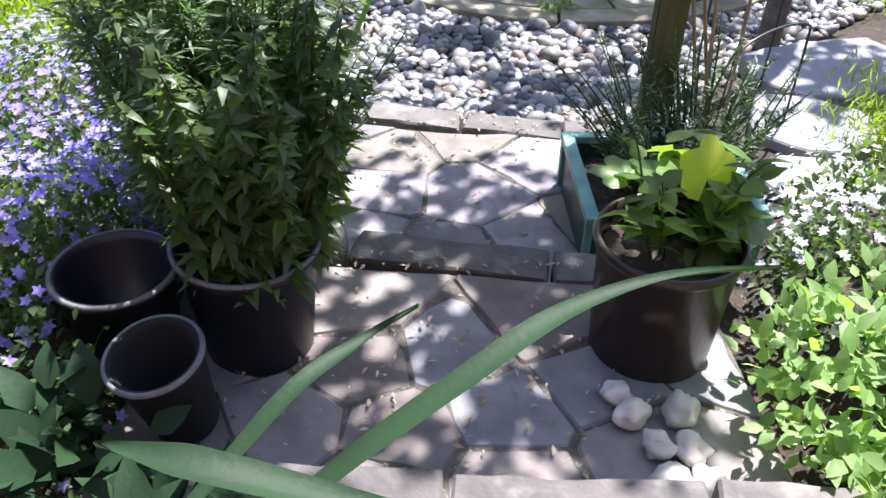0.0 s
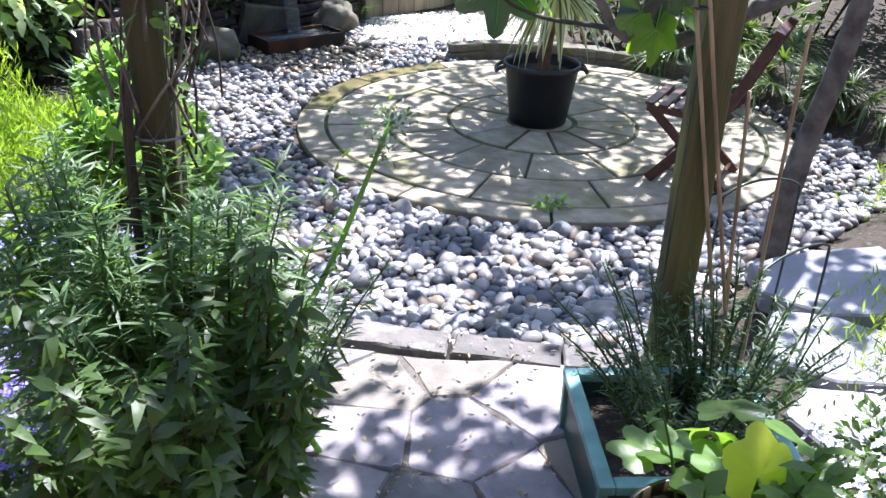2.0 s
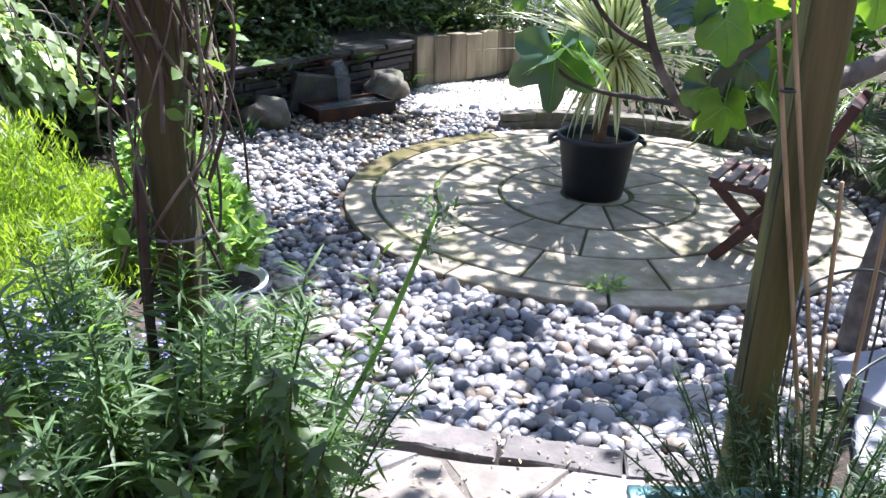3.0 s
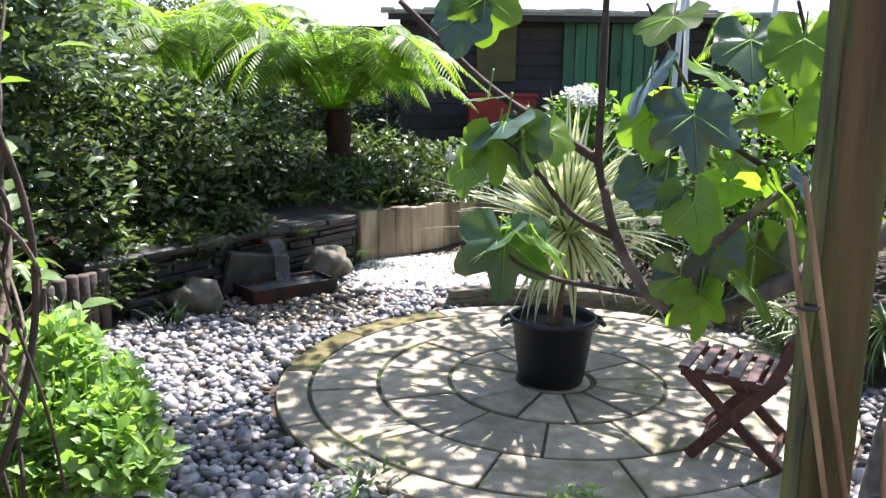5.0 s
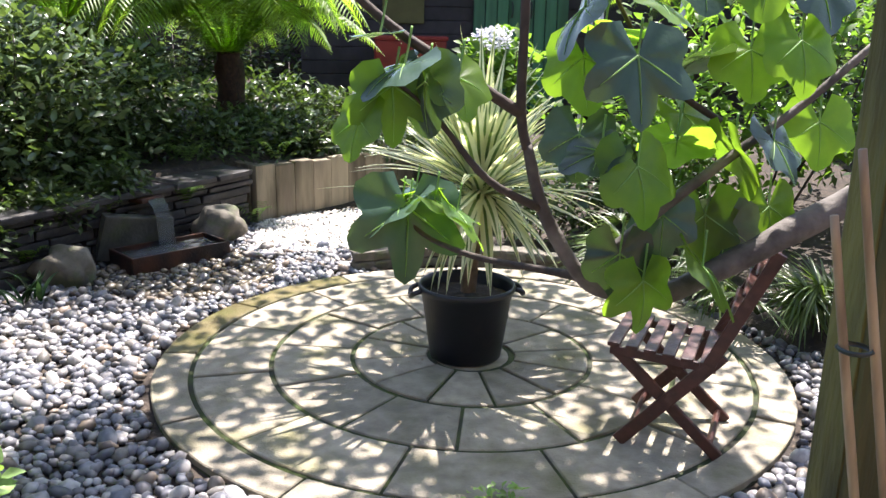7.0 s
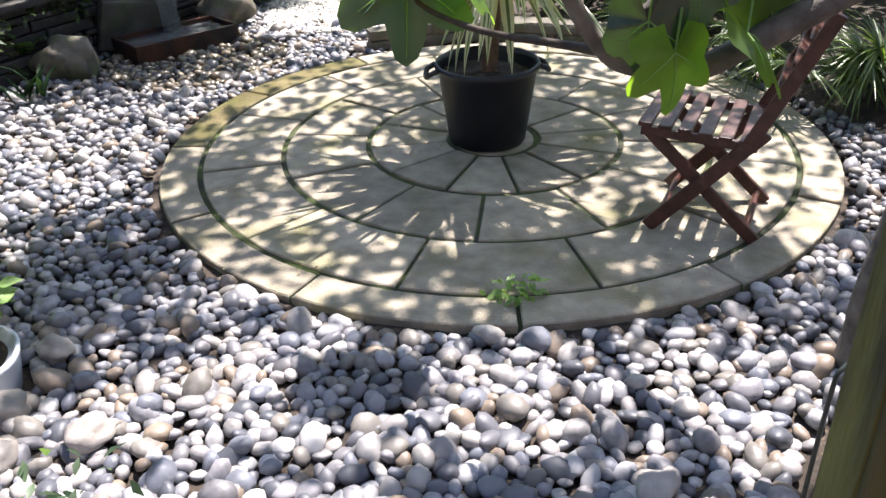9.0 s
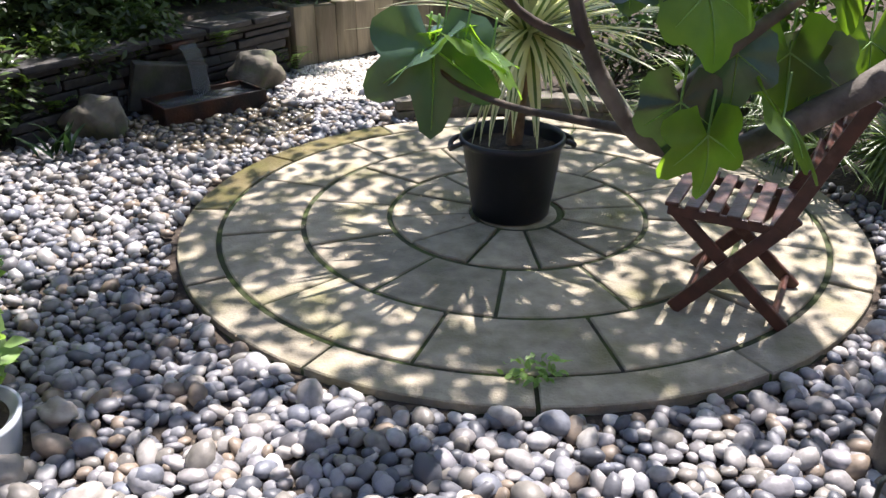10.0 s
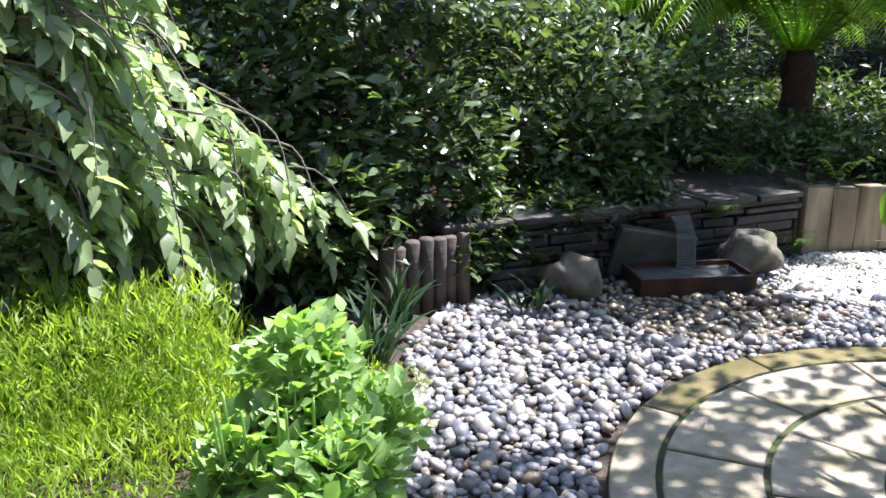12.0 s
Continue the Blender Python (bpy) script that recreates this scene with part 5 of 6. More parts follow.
for k in range(22):
    a, r = rng.uniform(0, 6.28), rng.uniform(0.05, 0.26)
    part("stem", tube_mesh("stem", [(r * 0.4 * math.cos(a), r * 0.4 * math.sin(a), 0.0), (r * math.cos(a), r * math.sin(a), 0.25), (r * 1.15 * math.cos(a), r * 1.15 * math.sin(a), 0.5)], [0.007, 0.006, 0.004], L_SEDUM, 5), sed)


def blade_tuft(name, at, n, length, width, mat, label, bend=(0.4, 1.2), category="plant", group="", lean=(50, 88)):
    t = thing(name, at, label, category, group)
    for k in range(n):
        cols, seg = sword(length * rng.uniform(0.6, 1.1), width * rng.uniform(0.7, 1.1), rng.uniform(*bend))
        m = np.array(pose(rng.normal(0, 0.05), rng.normal(0, 0.05), 0, 0, 0, rng.uniform(0, 360)) @ pose(0, 0, 0, rng.uniform(*lean)))
        v = np.concatenate(cols) @ m[:3, :3].T + m[:3, 3]
        c = seg + 1
        f = np.array([[i + q * c, i + (q + 1) * c, i + 1 + (q + 1) * c, i + 1 + q * c] for i in range(seg) for q in range(3)])
        part("blade", np_mesh("blade", v, f, mat), t)
    return t


blade_tuft("iris_clump", (-2.75, -0.25, 0.05), 30, 0.45, 0.028, L_STRAP, "clump of dark strap leaves beside the sedum")
blade_tuft("iris_clump", (-2.95, 0.2, 0.05), 26, 0.5, 0.028, L_STRAP, "clump of dark strap leaves before the log edging")
blade_tuft("iris_clump", (-2.5, 0.95, 0.02), 14, 0.26, 0.035, L_STRAP, "small green tuft below the slate wall")
logs = tagged(thing("log_edging", (-2.93, 0.93, -0.05), "upright weathered log roll edging", "edging", "", 244), kind="structure")
for k in range(7):
    h = 0.47 + 0.03 * rng.normal()
    part("log", np_mesh("log", *lathe([(0.0, 0), (0.042, 0), (0.044, h - 0.01), (0.036, h), (0.0, h + 0.002)], 12), LOG_WOOD), logs, "", pose(0.085 * k, 0.01 * rng.normal(), 0))
for at, n in (((-2.72, 1.5, 0.05), 10), ((-1.85, 2.5, 0.26), 8), ((-1.38, 2.93, 0.0), 7), ((-2.3, 2.0, 0.26), 8), ((-1.2, 3.2, 0.5), 12), ((-2.35, 2.3, 0.5), 12), ((-1.9, 3.0, 0.5), 14)):
    t = thing("small_fern", at, "small green fern tucked beside the stones", "fern", "small ferns")
    for k in range(n):
        a = rng.uniform(0, 6.28)
        u = np.linspace(0.1, 1, 12)
        line = np.stack([0.2 * u * math.cos(a), 0.2 * u * math.sin(a), 0.17 * np.sin(u * 2.2)], 1)
        side = np.array([-math.sin(a), math.cos(a), 0])
        bits = [scatter(leaf(0.05, 0.016, 0.1, 0.2, 2, 0.3), line, frames(np.repeat(side[None] * s, 12, 0) + np.array([math.cos(a), math.sin(a), 0]) * 0.4, np.zeros(12)), np.sin(np.pi * u ** 0.8) + 0.15) for s in (-1, 1)]
        part("frond", np_mesh("frond", *joined(bits), L_BROAD), t)


def flower_mat(name, at, blobs, n_leaf, n_flower, petal, label):
    t = thing(name, at, label, "flowering plant")
    def clear(p, d):
        """Without what would stand in the pots."""
        ok = np.ones(len(p), bool)
        for x, y, r in ((-1.2, -4.22, 0.19), (-1.31, -4.5, 0.15), (-1.5, -4.25, 0.16), (-0.24, -4.22, 0.19)):
            ok &= np.hypot(p[:, 0] + at[0] - x, p[:, 1] + at[1] - y) > r
        return p[ok], d[ok]

    p, d = clear(*clumps(n_leaf, blobs, 0.45))
    n_leaf = len(p)
    part("leaves", np_mesh("leaves", *scatter(leaf(0.04, 0.02, 0.2, 0.2, 2), p, frames(d + directions(n_leaf, 0.4), rng.normal(0, 0.6, n_leaf)), rng.uniform(0.6, 1.2, n_leaf)), L_TALL), t)
    p, d = clear(*clumps(n_flower, blobs, 0.9))
    keep = d[:, 2] > -0.25
    p, d = p[keep] + d[keep] * 0.03, d[keep]
    bits = []
    for s in range(5):
        a = s * 2 * math.pi / 5
        up = d + np.array([0, -0.2, 0.6])
        up /= np.linalg.norm(up, axis=1, keepdims=True)
        x = np.cross(up, [0.3, 1, 0.1])
        x /= np.linalg.norm(x, axis=1, keepdims=True)
        y = np.cross(up, x)
        bits.append(scatter(leaf(0.0145, 0.0095, 0.1, -0.2, 2), p, np.stack([np.cross(x * math.cos(a) + y * math.sin(a), up), x * math.cos(a) + y * math.sin(a), up], 2), rng.uniform(0.8, 1.2, len(p))))
    part("blossom", np_mesh("blossom", *joined(bits), petal), t, "small star-shaped flowers")["kind"] = "stuff"
    return t


flower_mat("campanula", (-1.95, -3.35, 0.1), [(0, 0, 0.15, 0.45, 0.45, 0.3), (0.15, -0.45, 0.2, 0.4, 0.4, 0.28), (-0.3, 0.4, 0.15, 0.4, 0.4, 0.28), (0.25, 0.4, 0.15, 0.3, 0.3, 0.25), (0.15, -0.75, 0.3, 0.36, 0.3, 0.25)], 5400, 3800, PETAL_BLUE, "mound of small violet-blue campanula flowers")
flower_mat("campanula", (-1.75, -4.45, 0.22), [(0, 0, 0.1, 0.35, 0.45, 0.22), (-0.3, 0.3, 0.1, 0.4, 0.5, 0.22), (0.05, 0.45, 0.1, 0.3, 0.35, 0.25)], 5200, 260, PETAL_BLUE, "green campanula mat with a few blue flowers")
flower_mat("campanula", (0.34, -3.95, 0.2), [(0, 0, 0.06, 0.22, 0.3, 0.17), (0.25, 0.35, 0.0, 0.3, 0.3, 0.17), (0.2, -0.35, 0.0, 0.25, 0.3, 0.15)], 2600, 700, PETAL_WHITE, "mound of pale lilac-white campanula beside the pot")
heath = grassy("heather", 5000, [(0, 0, 0.0, 0.35, 0.4, 0.3), (0.25, -0.5, 0.0, 0.3, 0.35, 0.28)], "bushy bright green heather behind the flagstones", (0.95, -3.05, 0.12), leaf(0.06, 0.008, 0.3, 0.2, 2), L_COVER, "shrub")
heath2 = grassy("heather", 3000, [(0, 0, 0.0, 0.35, 0.4, 0.3)], "bushy bright green heather at the edge of the pebbles", (1.75, -1.55, 0.05), leaf(0.06, 0.008, 0.3, 0.2, 2), L_COVER, "shrub")
ferny("leafy_plant", 1300, [(0, 0, 0.12, 0.22, 0.3, 0.18), (0.3, 0.1, 0.1, 0.25, 0.3, 0.18), (0.05, -0.35, 0.1, 0.25, 0.25, 0.16)], "sunlit pale green leafy plant beside the stones", (0.12, -4.5, 0.28), leaf(0.055, 0.03, 0.2, 0.2, 3, 0.45), L_SEDUM, up=0.7)

# feathery and tall plants in front of the left post
def stemmed(name, at, n, height, lean, template, mat, label, per=40, droop=0.0, spread=0.12, start=0.12, stem=0.004):
    t = thing(name, at, label, "plant")
    for k in range(n):
        a, r = rng.uniform(0, 6.28), spread * math.sqrt(rng.random())
        base = np.array([r * math.cos(a), r * math.sin(a), 0])
        h = height * rng.uniform(0.75, 1.1)
        tip = base + np.array([math.cos(a) * lean * rng.uniform(0.2, 1.2), math.sin(a) * lean * rng.uniform(0.2, 1.2), h])
        mid = base * 0.5 + tip * 0.5 + np.array([0, 0, 0.1 * h])
        part("stem", tube_mesh("stem", [base, mid, tip], [stem, stem * 0.8, stem * 0.4], BARK_DARK if name == "tall_perennial" else L_TALL, 5), t)
        u = np.linspace(start, 1, per)[:, None]
        p = (1 - u) ** 2 * base + 2 * u * (1 - u) * mid + u * u * tip
        way = directions(per, 0.5 - droop)
        part("leaves", np_mesh("leaves", *scatter(template, p, frames(way, rng.normal(0, 0.5, per)), rng.uniform(0.6, 1.15, per) * (1.1 - 0.5 * u[:, 0])), mat), t)
    return t


stemmed("tall_perennial", (-1.18, -4.2, 0.5), 34, 0.56, 0.15, leaf(0.075, 0.027, 0.15, 0.45, 3, 0.4), L_TALL, "tall leafy perennial growing in the black pot", 95, 0.4, 0.14, 0.02)
stemmed("feathery_perennial", (-1.31, -3.88, 0.25), 60, 0.84, 0.18, leaf(0.11, 0.011, 0.2, 0.3, 3), L_SOFT, "soft feathery blue-green perennial at the foot of the post", 190, 0.0, 0.15, 0.15)
stemmed("feathery_perennial", (-1.32, -3.45, 0.12), 40, 0.6, 0.26, leaf(0.085, 0.011, 0.2, 0.3, 3), L_SOFT, "soft feathery green perennial beside the pebbles", 70, 0.0, 0.18, 0.2)
stalk_a, stalk_b = np.array((-1.14, -3.45, 0.40)), np.array((-0.86, -3.30, 1.06))
seed = thing("seed_stalk", (-1.05, -3.45, 0.12), "tall greenish stalk with spent flower heads", "plant")
low = np.array((-1.05, -3.45, 0.12))
part("stem", tube_mesh("stem", [(0, 0, 0), tuple(stalk_a - low), tuple((stalk_a + stalk_b) / 2 - low + 0.01), tuple(stalk_b - low)], [0.01, 0.009, 0.008, 0.005], L_SEDUM, 7), seed)
for n_, c_, r_ in ((100, stalk_b - low, (0.10, 0.08, 0.05)), (60, stalk_b - low - np.array((0.02, 0, 0.08)), (0.05, 0.05, 0.06))):
    part("flower_head", foliage("flower_head", n_, [(*c_, *r_)], leaf(0.022, 0.01, 0.2, 0.2, 2), L_ROSE, shell=0.1), seed)
part("leaves", foliage("leaves", 60, [(*((stalk_a + stalk_b) / 2 - low), 0.05, 0.05, 0.25)], leaf(0.05, 0.012, 0.2, 0.2, 2), L_TALL, shell=0.1), seed)

# pots on the middle step
plant_pot("plant_pot", (-1.2, -4.22, 0.24), 0.165, 0.13, 0.32, BLACK_PLASTIC, "shiny black pot holding the tall perennial", "black pots", rim_mat=GREY_RIM)
plant_pot("plant_pot", (-1.31, -4.5, 0.27), 0.098, 0.07, 0.24, MATTE_BLACK, "empty tilted black pot with worn rim", "black pots", soil=False, rim_mat=GREY_RIM, tilt=(8, -6))
plant_pot("plant_pot", (-1.5, -4.25, 0.24), 0.14, 0.11, 0.26, BLACK_PLASTIC, "dull black pot in the shade", "black pots", soil=False, rim_mat=GREY_RIM)
plant_pot("plant_pot", (-0.24, -4.22, 0.25), 0.17, 0.145, 0.34, BROWN_PLASTIC, "big brown-black pot with a broad-leaved plant", "black pots")
bp = stemmed("broad_leaved_plant", (-0.22, -4.2, 0.53), 10, 0.24, 0.12, leaf(0.10, 0.065, 0.12, 0.3, 4, 0.42), L_BROAD, "broad-leaved green plant in the brown-black pot", 8, 0.0, 0.08, 0.25)
for k, (x, y, z, tr, pi) in enumerate([(0.04, 0.0, 0.2, 10, 70)]):
    ylf = FIG_LEAVES[1].copy()
    ylf.materials[0] = L_YELLOW
    part("yellow_leaf", ylf, bp, "bright yellow backlit leaf", pose(x, y, z, pi, 10, tr) @ Matrix.Scale(0.52, 4))
lobed = [q.copy() for q in FIG_LEAVES]
for q in lobed:
    q.materials[0] = L_LOBED
for k in range(26):
    a, r = rng.uniform(-0.5, 2.1), rng.uniform(0.04, 0.22)
    part("leaf", lobed[k % 4], bp, "", pose(r * math.cos(a) - 0.02, r * math.sin(a), rng.uniform(0.02, 0.2), rng.uniform(-35, 10), rng.uniform(-15, 15), math.degrees(a) - 90) @ Matrix.Scale(rng.uniform(0.35, 0.6), 4))

trough = thing("trough_planter", (-0.08, -3.54, 0.12), "dark green plastic trough with pale turquoise rim", "planter", "", 2)
tw, tl, th = 0.5, 0.46, 0.18
for name_, sx, sy, ax, ay in (("side", 0.012, tl, -tw / 2, 0), ("side", 0.012, tl, tw / 2, 0), ("end", tw - 0.012, 0.012, 0, tl / 2 - 0.006), ("end", tw - 0.012, 0.012, 0, -tl / 2 + 0.006)):
    part(name_, bm_mesh(name_, box(sx, sy, th, 0.003, (ax, ay, 0)), TROUGH_DARK), trough)
for sx, sy, ax, ay in ((0.04, tl + 0.04, -tw / 2, 0), (0.04, tl + 0.04, tw / 2, 0), (tw - 0.04, 0.04, 0, tl / 2), (tw - 0.04, 0.04, 0, -tl / 2)):
    part("rim", bm_mesh("rim", box(sx, sy, 0.028, 0.006, (ax, ay, th)), TROUGH_RIM), trough, "pale turquoise rim")
for ax, ay in ((-tw / 2 - 0.006, -tl / 2), (-tw / 2 - 0.006, tl / 2), (tw / 2, -tl / 2)):
    part("corner_rib", bm_mesh("corner_rib", box(0.024, 0.024, th, 0.004, (ax, ay, 0)), TROUGH_RIM), trough)
part("soil", bm_mesh("soil", box(tw - 0.03, tl - 0.03, 0.12, 0.0, (0, 0, 0.005)), SOIL), trough)
stemmed("grey_green_shrublet", (-0.04, -3.5, 0.25), 40, 0.4, 0.26, leaf(0.05, 0.008, 0.2, 0.1, 2), L_ROSE, "grey-green needle-leaved shrublet in the trough", 70, 0.0, 0.16, 0.05)
stemmed("grey_green_shrublet", (0.1, -3.4, 0.25), 24, 0.42, 0.2, leaf(0.05, 0.01, 0.2, 0.1, 2), L_ROSE, "grey-green needle-leaved shrublet in the trough", 60, 0.0, 0.12, 0.05)

# flagstones at the right
flags = [(0.92, -2.42, 0.38, 0.30, 12), (0.68, -2.86, 0.26, 0.24, -20), (0.58, -3.3, 0.22, 0.2, 30), (0.5, -3.62, 0.2, 0.16, 10)]
for k, (x, y, a, b, r) in enumerate(flags):
    poly = [Vector((a * math.cos(t) * (1 + 0.18 * math.sin(3 * t + k)), b * math.sin(t) * (1 + 0.15 * math.cos(2 * t + k)))) for t in np.linspace(0, 2 * math.pi, 8, endpoint=False)]
    ob = new("flagstone", stone_plate(poly, -0.05, 0.035, 0.0, FLAG))
    ob.matrix_basis = pose(x, y, 0.10 if k else 0.13, 2, -3, r)
    tagged(ob, "irregular grey slate flagstone dappled with sun", "flagstone", "flagstones")

# pale stones by the big pot
for k, (x, y, s) in enumerate([(-0.35, -4.42, 0.036), (-0.33, -4.48, 0.042), (-0.22, -4.47, 0.046), (-0.29, -4.57, 0.04), (-0.22, -4.58, 0.043), (-0.28, -4.66, 0.046), (-0.27, -4.72, 0.04), (-0.2, -4.66, 0.04)]):
    boulder("pale_stone", (x, y, 0.255), (s, s * 0.85, s * 0.75), 40 * k, PALE_STONE, "smooth pale rounded stone beside the big pot", k, "stone", "pale stones")

# large cobbles among the pebbles
COBBLE = material("cobble", (0.33, 0.30, 0.26), 0.6, (0.22, 0.20, 0.185), 9.0, 0.2, 90.0, vary=0.35)
for k, (x, y, r) in enumerate([(-0.06, -2.48, 0.085), (0.08, -2.34, 0.07), (0.05, -2.58, 0.075), (0.20, -2.45, 0.06), (-1.64, -1.54, 0.07), (-1.72, -1.84, 0.085), (-1.42, -1.96, 0.075), (-1.66, -2.02, 0.07), (-1.5, -2.25, 0.06), (-1.3, 1.95, 0.06), (-1.22, 2.2, 0.055)]):
    boulder("cobble", (x, y, -0.02), (r, r * 0.75, r * 0.55), 37 * k, COBBLE, "large smooth cobble lying among the pebbles", k + 11, "cobble", "cobbles")

# wire hoops
def hoop(at, w, h, rz, label):
    t = thing("wire_hoop", at, label, "plant support", "wire hoops", rz)
    p = [(-w / 2, 0, 0), (-w / 2, 0, h * 0.8), (-w * 0.42, 0, h * 0.95), (0, 0, h), (w * 0.42, 0, h * 0.95), (w / 2, 0, h * 0.8), (w / 2, 0, 0)]
    part("wire", tube_mesh("wire", p, [0.005] * 7, WIRE, 6), t)


hoop((-1.42, -2.72, 0.0), 0.2, 0.55, -20, "dark wire plant hoop beside the pebbles")
hoop((0.42, -2.6, 0.05), 0.34, 0.6, 20, "dark wire plant hoop beside the flagstones")
hoop((0.42, -2.95, 0.05), 0.4, 0.5, 35, "dark wire plant hoop beside the trough")

# strap leaves close to the terrace edge
straps = thing("strap_leaf_plant", (-1.05, -5.15, 0.38), "arching long green strap leaves beside the terrace", "plant")
for pts, w in (([(0.00, 0.05, 0.31), (0.10, 0.13, 0.33), (0.19, 0.18, 0.38), (0.32, 0.25, 0.44), (0.47, 0.35, 0.48), (0.65, 0.43, 0.49), (0.87, 0.53, 0.43)], 0.042), ([(-0.10, 0.09, 0.28), (-0.03, 0.18, 0.32), (0.07, 0.29, 0.38), (0.16, 0.39, 0.38), (0.25, 0.49, 0.37)], 0.032),
               ([(0.27, -0.05, 0.53), (0.15, -0.03, 0.55), (0.04, -0.02, 0.58), (-0.04, 0.00, 0.58), (-0.11, 0.03, 0.56)], 0.045)):
    v, f = [], []
    line, _ = tube(pts, [0.001] * len(pts), 3)
    centres = [Vector(line[3 * k]) for k in range(len(line) // 3)]
    for k, c in enumerate(centres):
        u = k / (len(centres) - 1)
        d = (centres[min(k + 1, len(centres) - 1)] - centres[max(k - 1, 0)]).normalized()
        s = d.cross(Vector((0, 0, 1))).normalized() * w * 0.5 * max(0.04, min(1, 2.6 * (1 - u), 0.6 + u))
        v += [c - s + Vector((0, 0, 0.010)), c, c + s + Vector((0, 0, 0.010))]
    for k in range(len(centres) - 1):
        f += [[3 * k + q, 3 * k + q + 1, 3 * k + q + 4, 3 * k + q + 3] for q in (0, 1)]
    part("blade", poly_mesh("blade", v, f, L_STRAP), straps)
ferny("leafy_plant", 150, [(0, 0, 0.06, 0.3, 0.14, 0.1), (-0.35, 0.15, 0.06, 0.3, 0.2, 0.14)], "broad dull green leaves at the terrace edge", (-1.25, -4.88, 0.3), leaf(0.12, 0.07, 0.15, 0.25, 3, 0.45), L_STRAP, up=0.6)

# fallen petals and bits on the steps
def litter(n, x0, x1, y0, y1, z):
    return np.stack([rng.uniform(x0, x1, n), rng.uniform(y0, y1, n), np.full(n, z)], 1)


pl = np.concatenate([litter(260, -1.3, -0.4, -3.85, -3.0, 0.142), litter(220, -1.25, -0.2, -4.7, -4.05, 0.268), litter(60, -1.2, -0.2, -3.98, -3.88, 0.278), litter(50, -1.2, -0.2, -3.0, -2.85, 0.152), litter(120, -1.2, 1.2, -1.4, 1.0, 0.005)])
k = len(pl)
flat = np.stack([rng.normal(size=k), rng.normal(size=k), rng.normal(0, 0.15, k)], 1)
ob = new("fallen_petals", np_mesh("fallen_petals", *scatter(leaf(0.022, 0.010, 0.4, 0.2, 2), pl, frames(flat, rng.normal(0, 0.4, k)), rng.uniform(0.4, 1.3, k)), LITTER))
tagged(ob, "dry buff petals and leaf bits scattered on the paving", "litter", kind="stuff")

# ---- gravel and pebbles, last ----
g = 7000
px_, py_ = rng.uniform(-1.5, 0.4, g), rng.uniform(2.1, 4.2, g)
keep = (py_ < 3.08 + 0.735 * (px_ + 1.37)) & (np.hypot(px_, py_) > 1.7) & (px_ > -1.35 + 0.0 * py_)
pl = np.stack([px_, py_, np.full(g, -0.015)], 1)[keep]
k = len(pl)
chip = fast_rock(9, 1, 0.5)
ob = new("fine_gravel", np_mesh("fine_gravel", *scatter(chip, pl, frames(directions(k), rng.uniform(0, 6, k)), rng.uniform(0.009, 0.02, k)), PALE_STONE))
tagged(ob, "bright pale gravel in front of the raised bed", "gravel", kind="stuff")


def pebble_places(step):
    xs, ys = np.arange(-3.2, 2.3, step), np.arange(-3.0, 3.3, step * 0.87)
    a, b = np.meshgrid(xs, ys, indexing="ij")
    a = a + step * 0.5 * (np.arange(len(ys)) % 2)[None]
    a, b = a.ravel() + rng.normal(0, step * 0.2, a.size), b.ravel() + rng.normal(0, step * 0.2, a.size)
    r = np.hypot(a, b)
    ok = in_bed(a, b) & (r > 1.625) & ~((b > 2.3) & (a > -1.3)) & ~((np.hypot(a - 0.5, b - 1.7) < 0.9))
    inb = np.abs((a - BASIN.x) * bd_.x + (b - BASIN.y) * bd_.y) < bl / 2 + 0.02
    inb &= np.abs((a - BASIN.x) * bn_.x + (b - BASIN.y) * bn_.y) < bw / 2 + 0.02
    ok &= ~inb & (np.hypot(a + 1.88, b + 1.67) > 0.19)
    ok &= ((a - WA.x) * wn_.x + (b - WA.y) * wn_.y) > 0.03
    return a[ok], b[ok]


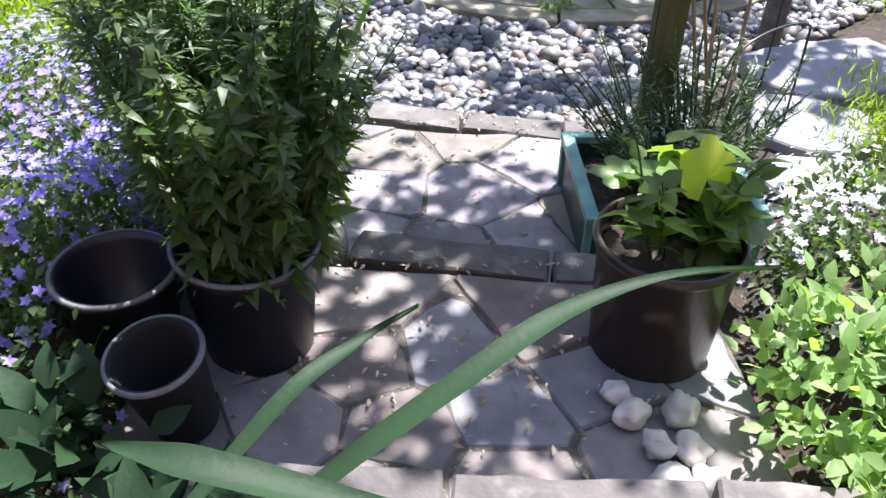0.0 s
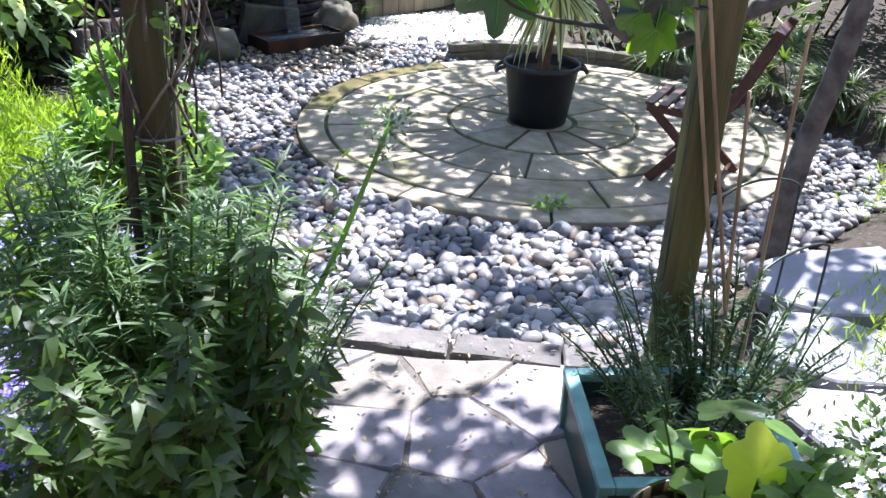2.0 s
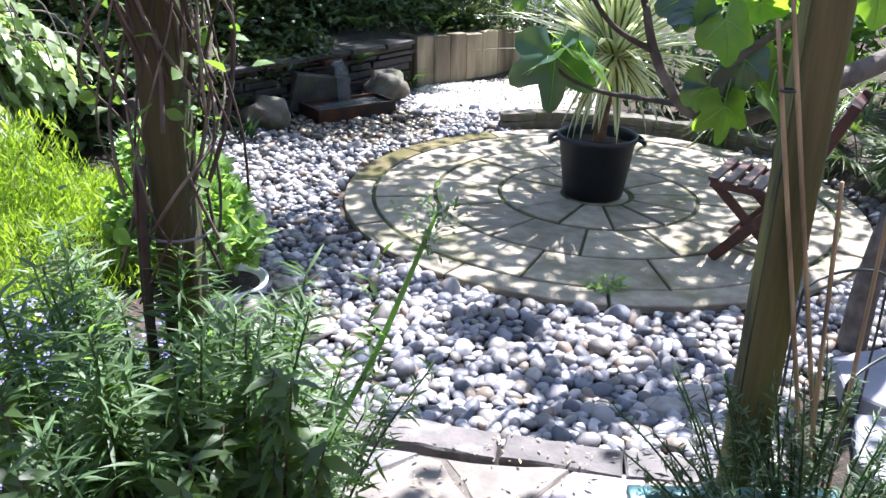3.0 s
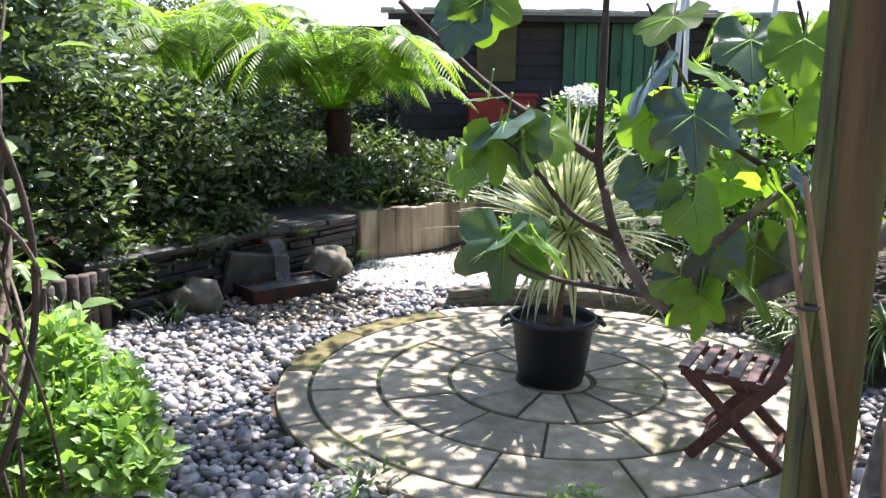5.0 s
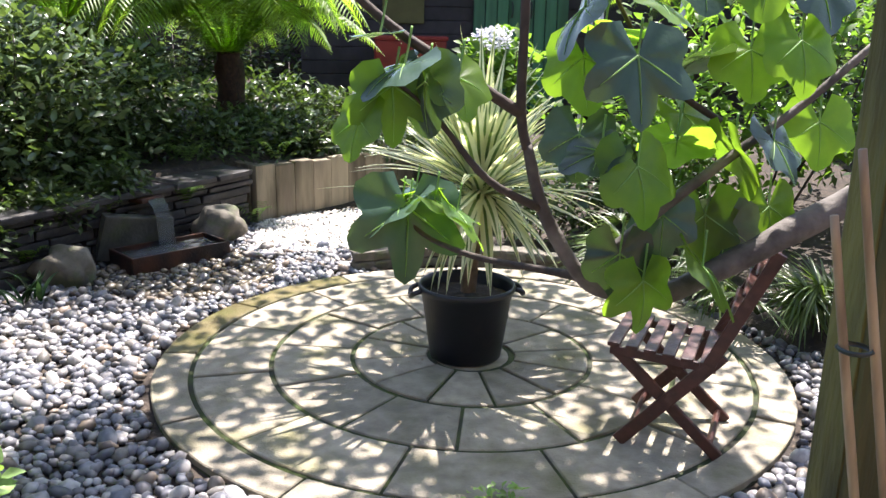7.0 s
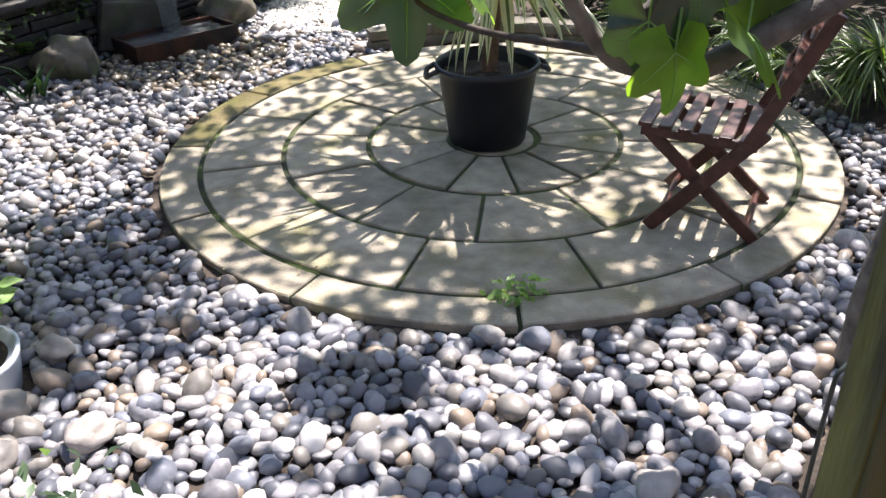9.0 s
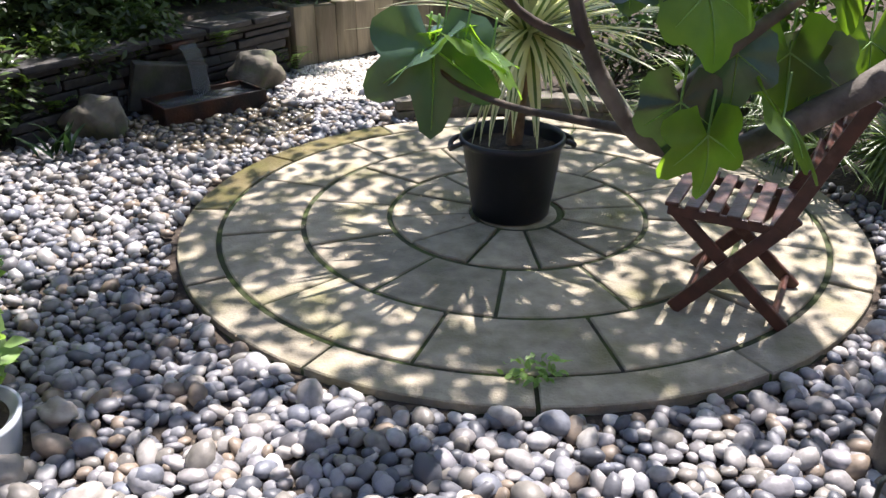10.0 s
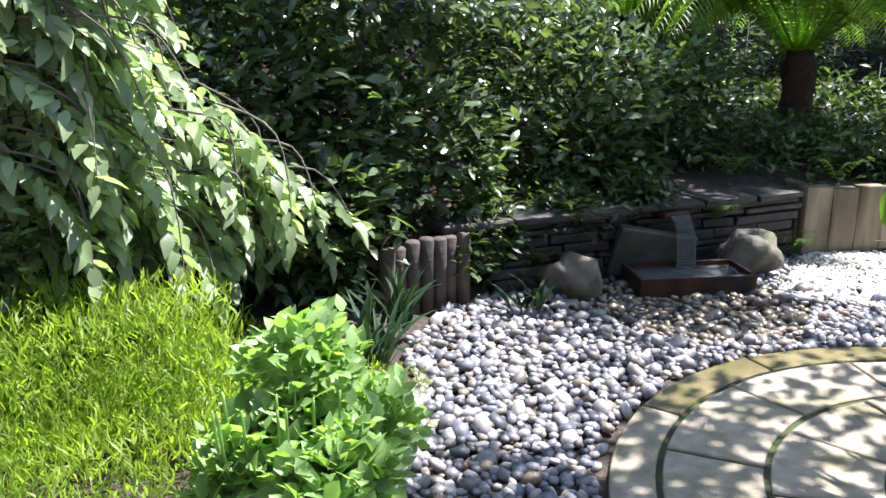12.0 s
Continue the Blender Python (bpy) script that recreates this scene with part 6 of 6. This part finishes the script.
a, b = pebble_places(0.050)
n = len(a)
big = rng.random(n) ** 5
half = 0.022 + 0.012 * rng.random(n) + 0.024 * big
shape = np.stack([half, half * rng.uniform(0.64, 0.95, n), half * rng.uniform(0.42, 0.66, n)], 1)
zc = ground_height(a, b) + shape[:, 2] * 0.75 + 0.012 * rng.random(n) + 0.02 * smooth_step(-2.3, -2.8, b)
spin = rng.uniform(0, 2 * np.pi, n)
tilt = rng.normal(0, 0.38, (n, 2))


def rotations(s, t):
    c, q = np.cos(s), np.sin(s)
    o, z0 = np.ones_like(s), np.zeros_like(s)
    rz = np.stack([np.stack([c, -q, z0], 1), np.stack([q, c, z0], 1), np.stack([z0, z0, o], 1)], 1)
    rx = np.stack([np.stack([o, z0, t[:, 0]], 1), np.stack([z0, o, t[:, 1]], 1), np.stack([-t[:, 0], -t[:, 1], o], 1)], 1)
    return np.einsum("kij,kjl->kil", rx, rz)


rots = rotations(spin, tilt) * shape[:, None, :]
near = np.hypot(a + 0.5, b + 2.25)
order = np.argsort(near)
single, rest = order[:300], order[300:]
wet = rest[np.hypot(a[rest] + 1.75, b[rest] - 1.65) < 0.62]
rest = np.setdiff1d(rest, wet)
close = rest[(b[rest] < -1.15) & (np.abs(a[rest]) < 2.0)]
far = np.setdiff1d(rest, close)
bits = []
for kind in range(5):
    for sel, sub in ((close, 2), (far, 1)):
        s = sel[kind::5]
        bits.append(scatter(fast_rock(20 + kind, sub, 0.2), np.stack([a[s], b[s], zc[s]], 1), rots[s], np.ones(len(s))))
bed = thing("pebble_bed", (0, 0, 0), "bed of smooth grey and buff beach pebbles round the patio", "pebbles")
bed["kind"] = "structure"
pm = part("pebbles", np_mesh("pebbles", *joined(bits), PEBBLE_FIELD), bed, "smooth grey and buff pebbles")
pm["kind"] = "stuff"
wm = part("wet_pebbles", np_mesh("wet_pebbles", *scatter(fast_rock(22, 2, 0.2), np.stack([a[wet], b[wet], zc[wet]], 1), rots[wet], np.ones(len(wet))), PEBBLE_WET), bed, "dark wet pebbles round the basin")
wm["kind"] = "stuff"
kinds = [np_mesh("pebble", *fast_rock(20 + q, 2, 0.2), PEBBLE_ONE) for q in range(5)]
for q in single:
    m = Matrix([[*map(float, rots[q][r]), float((a[q], b[q], zc[q])[r])] for r in range(3)] + [[0, 0, 0, 1]])
    part("pebble", kinds[q % 5], bed, "", m)
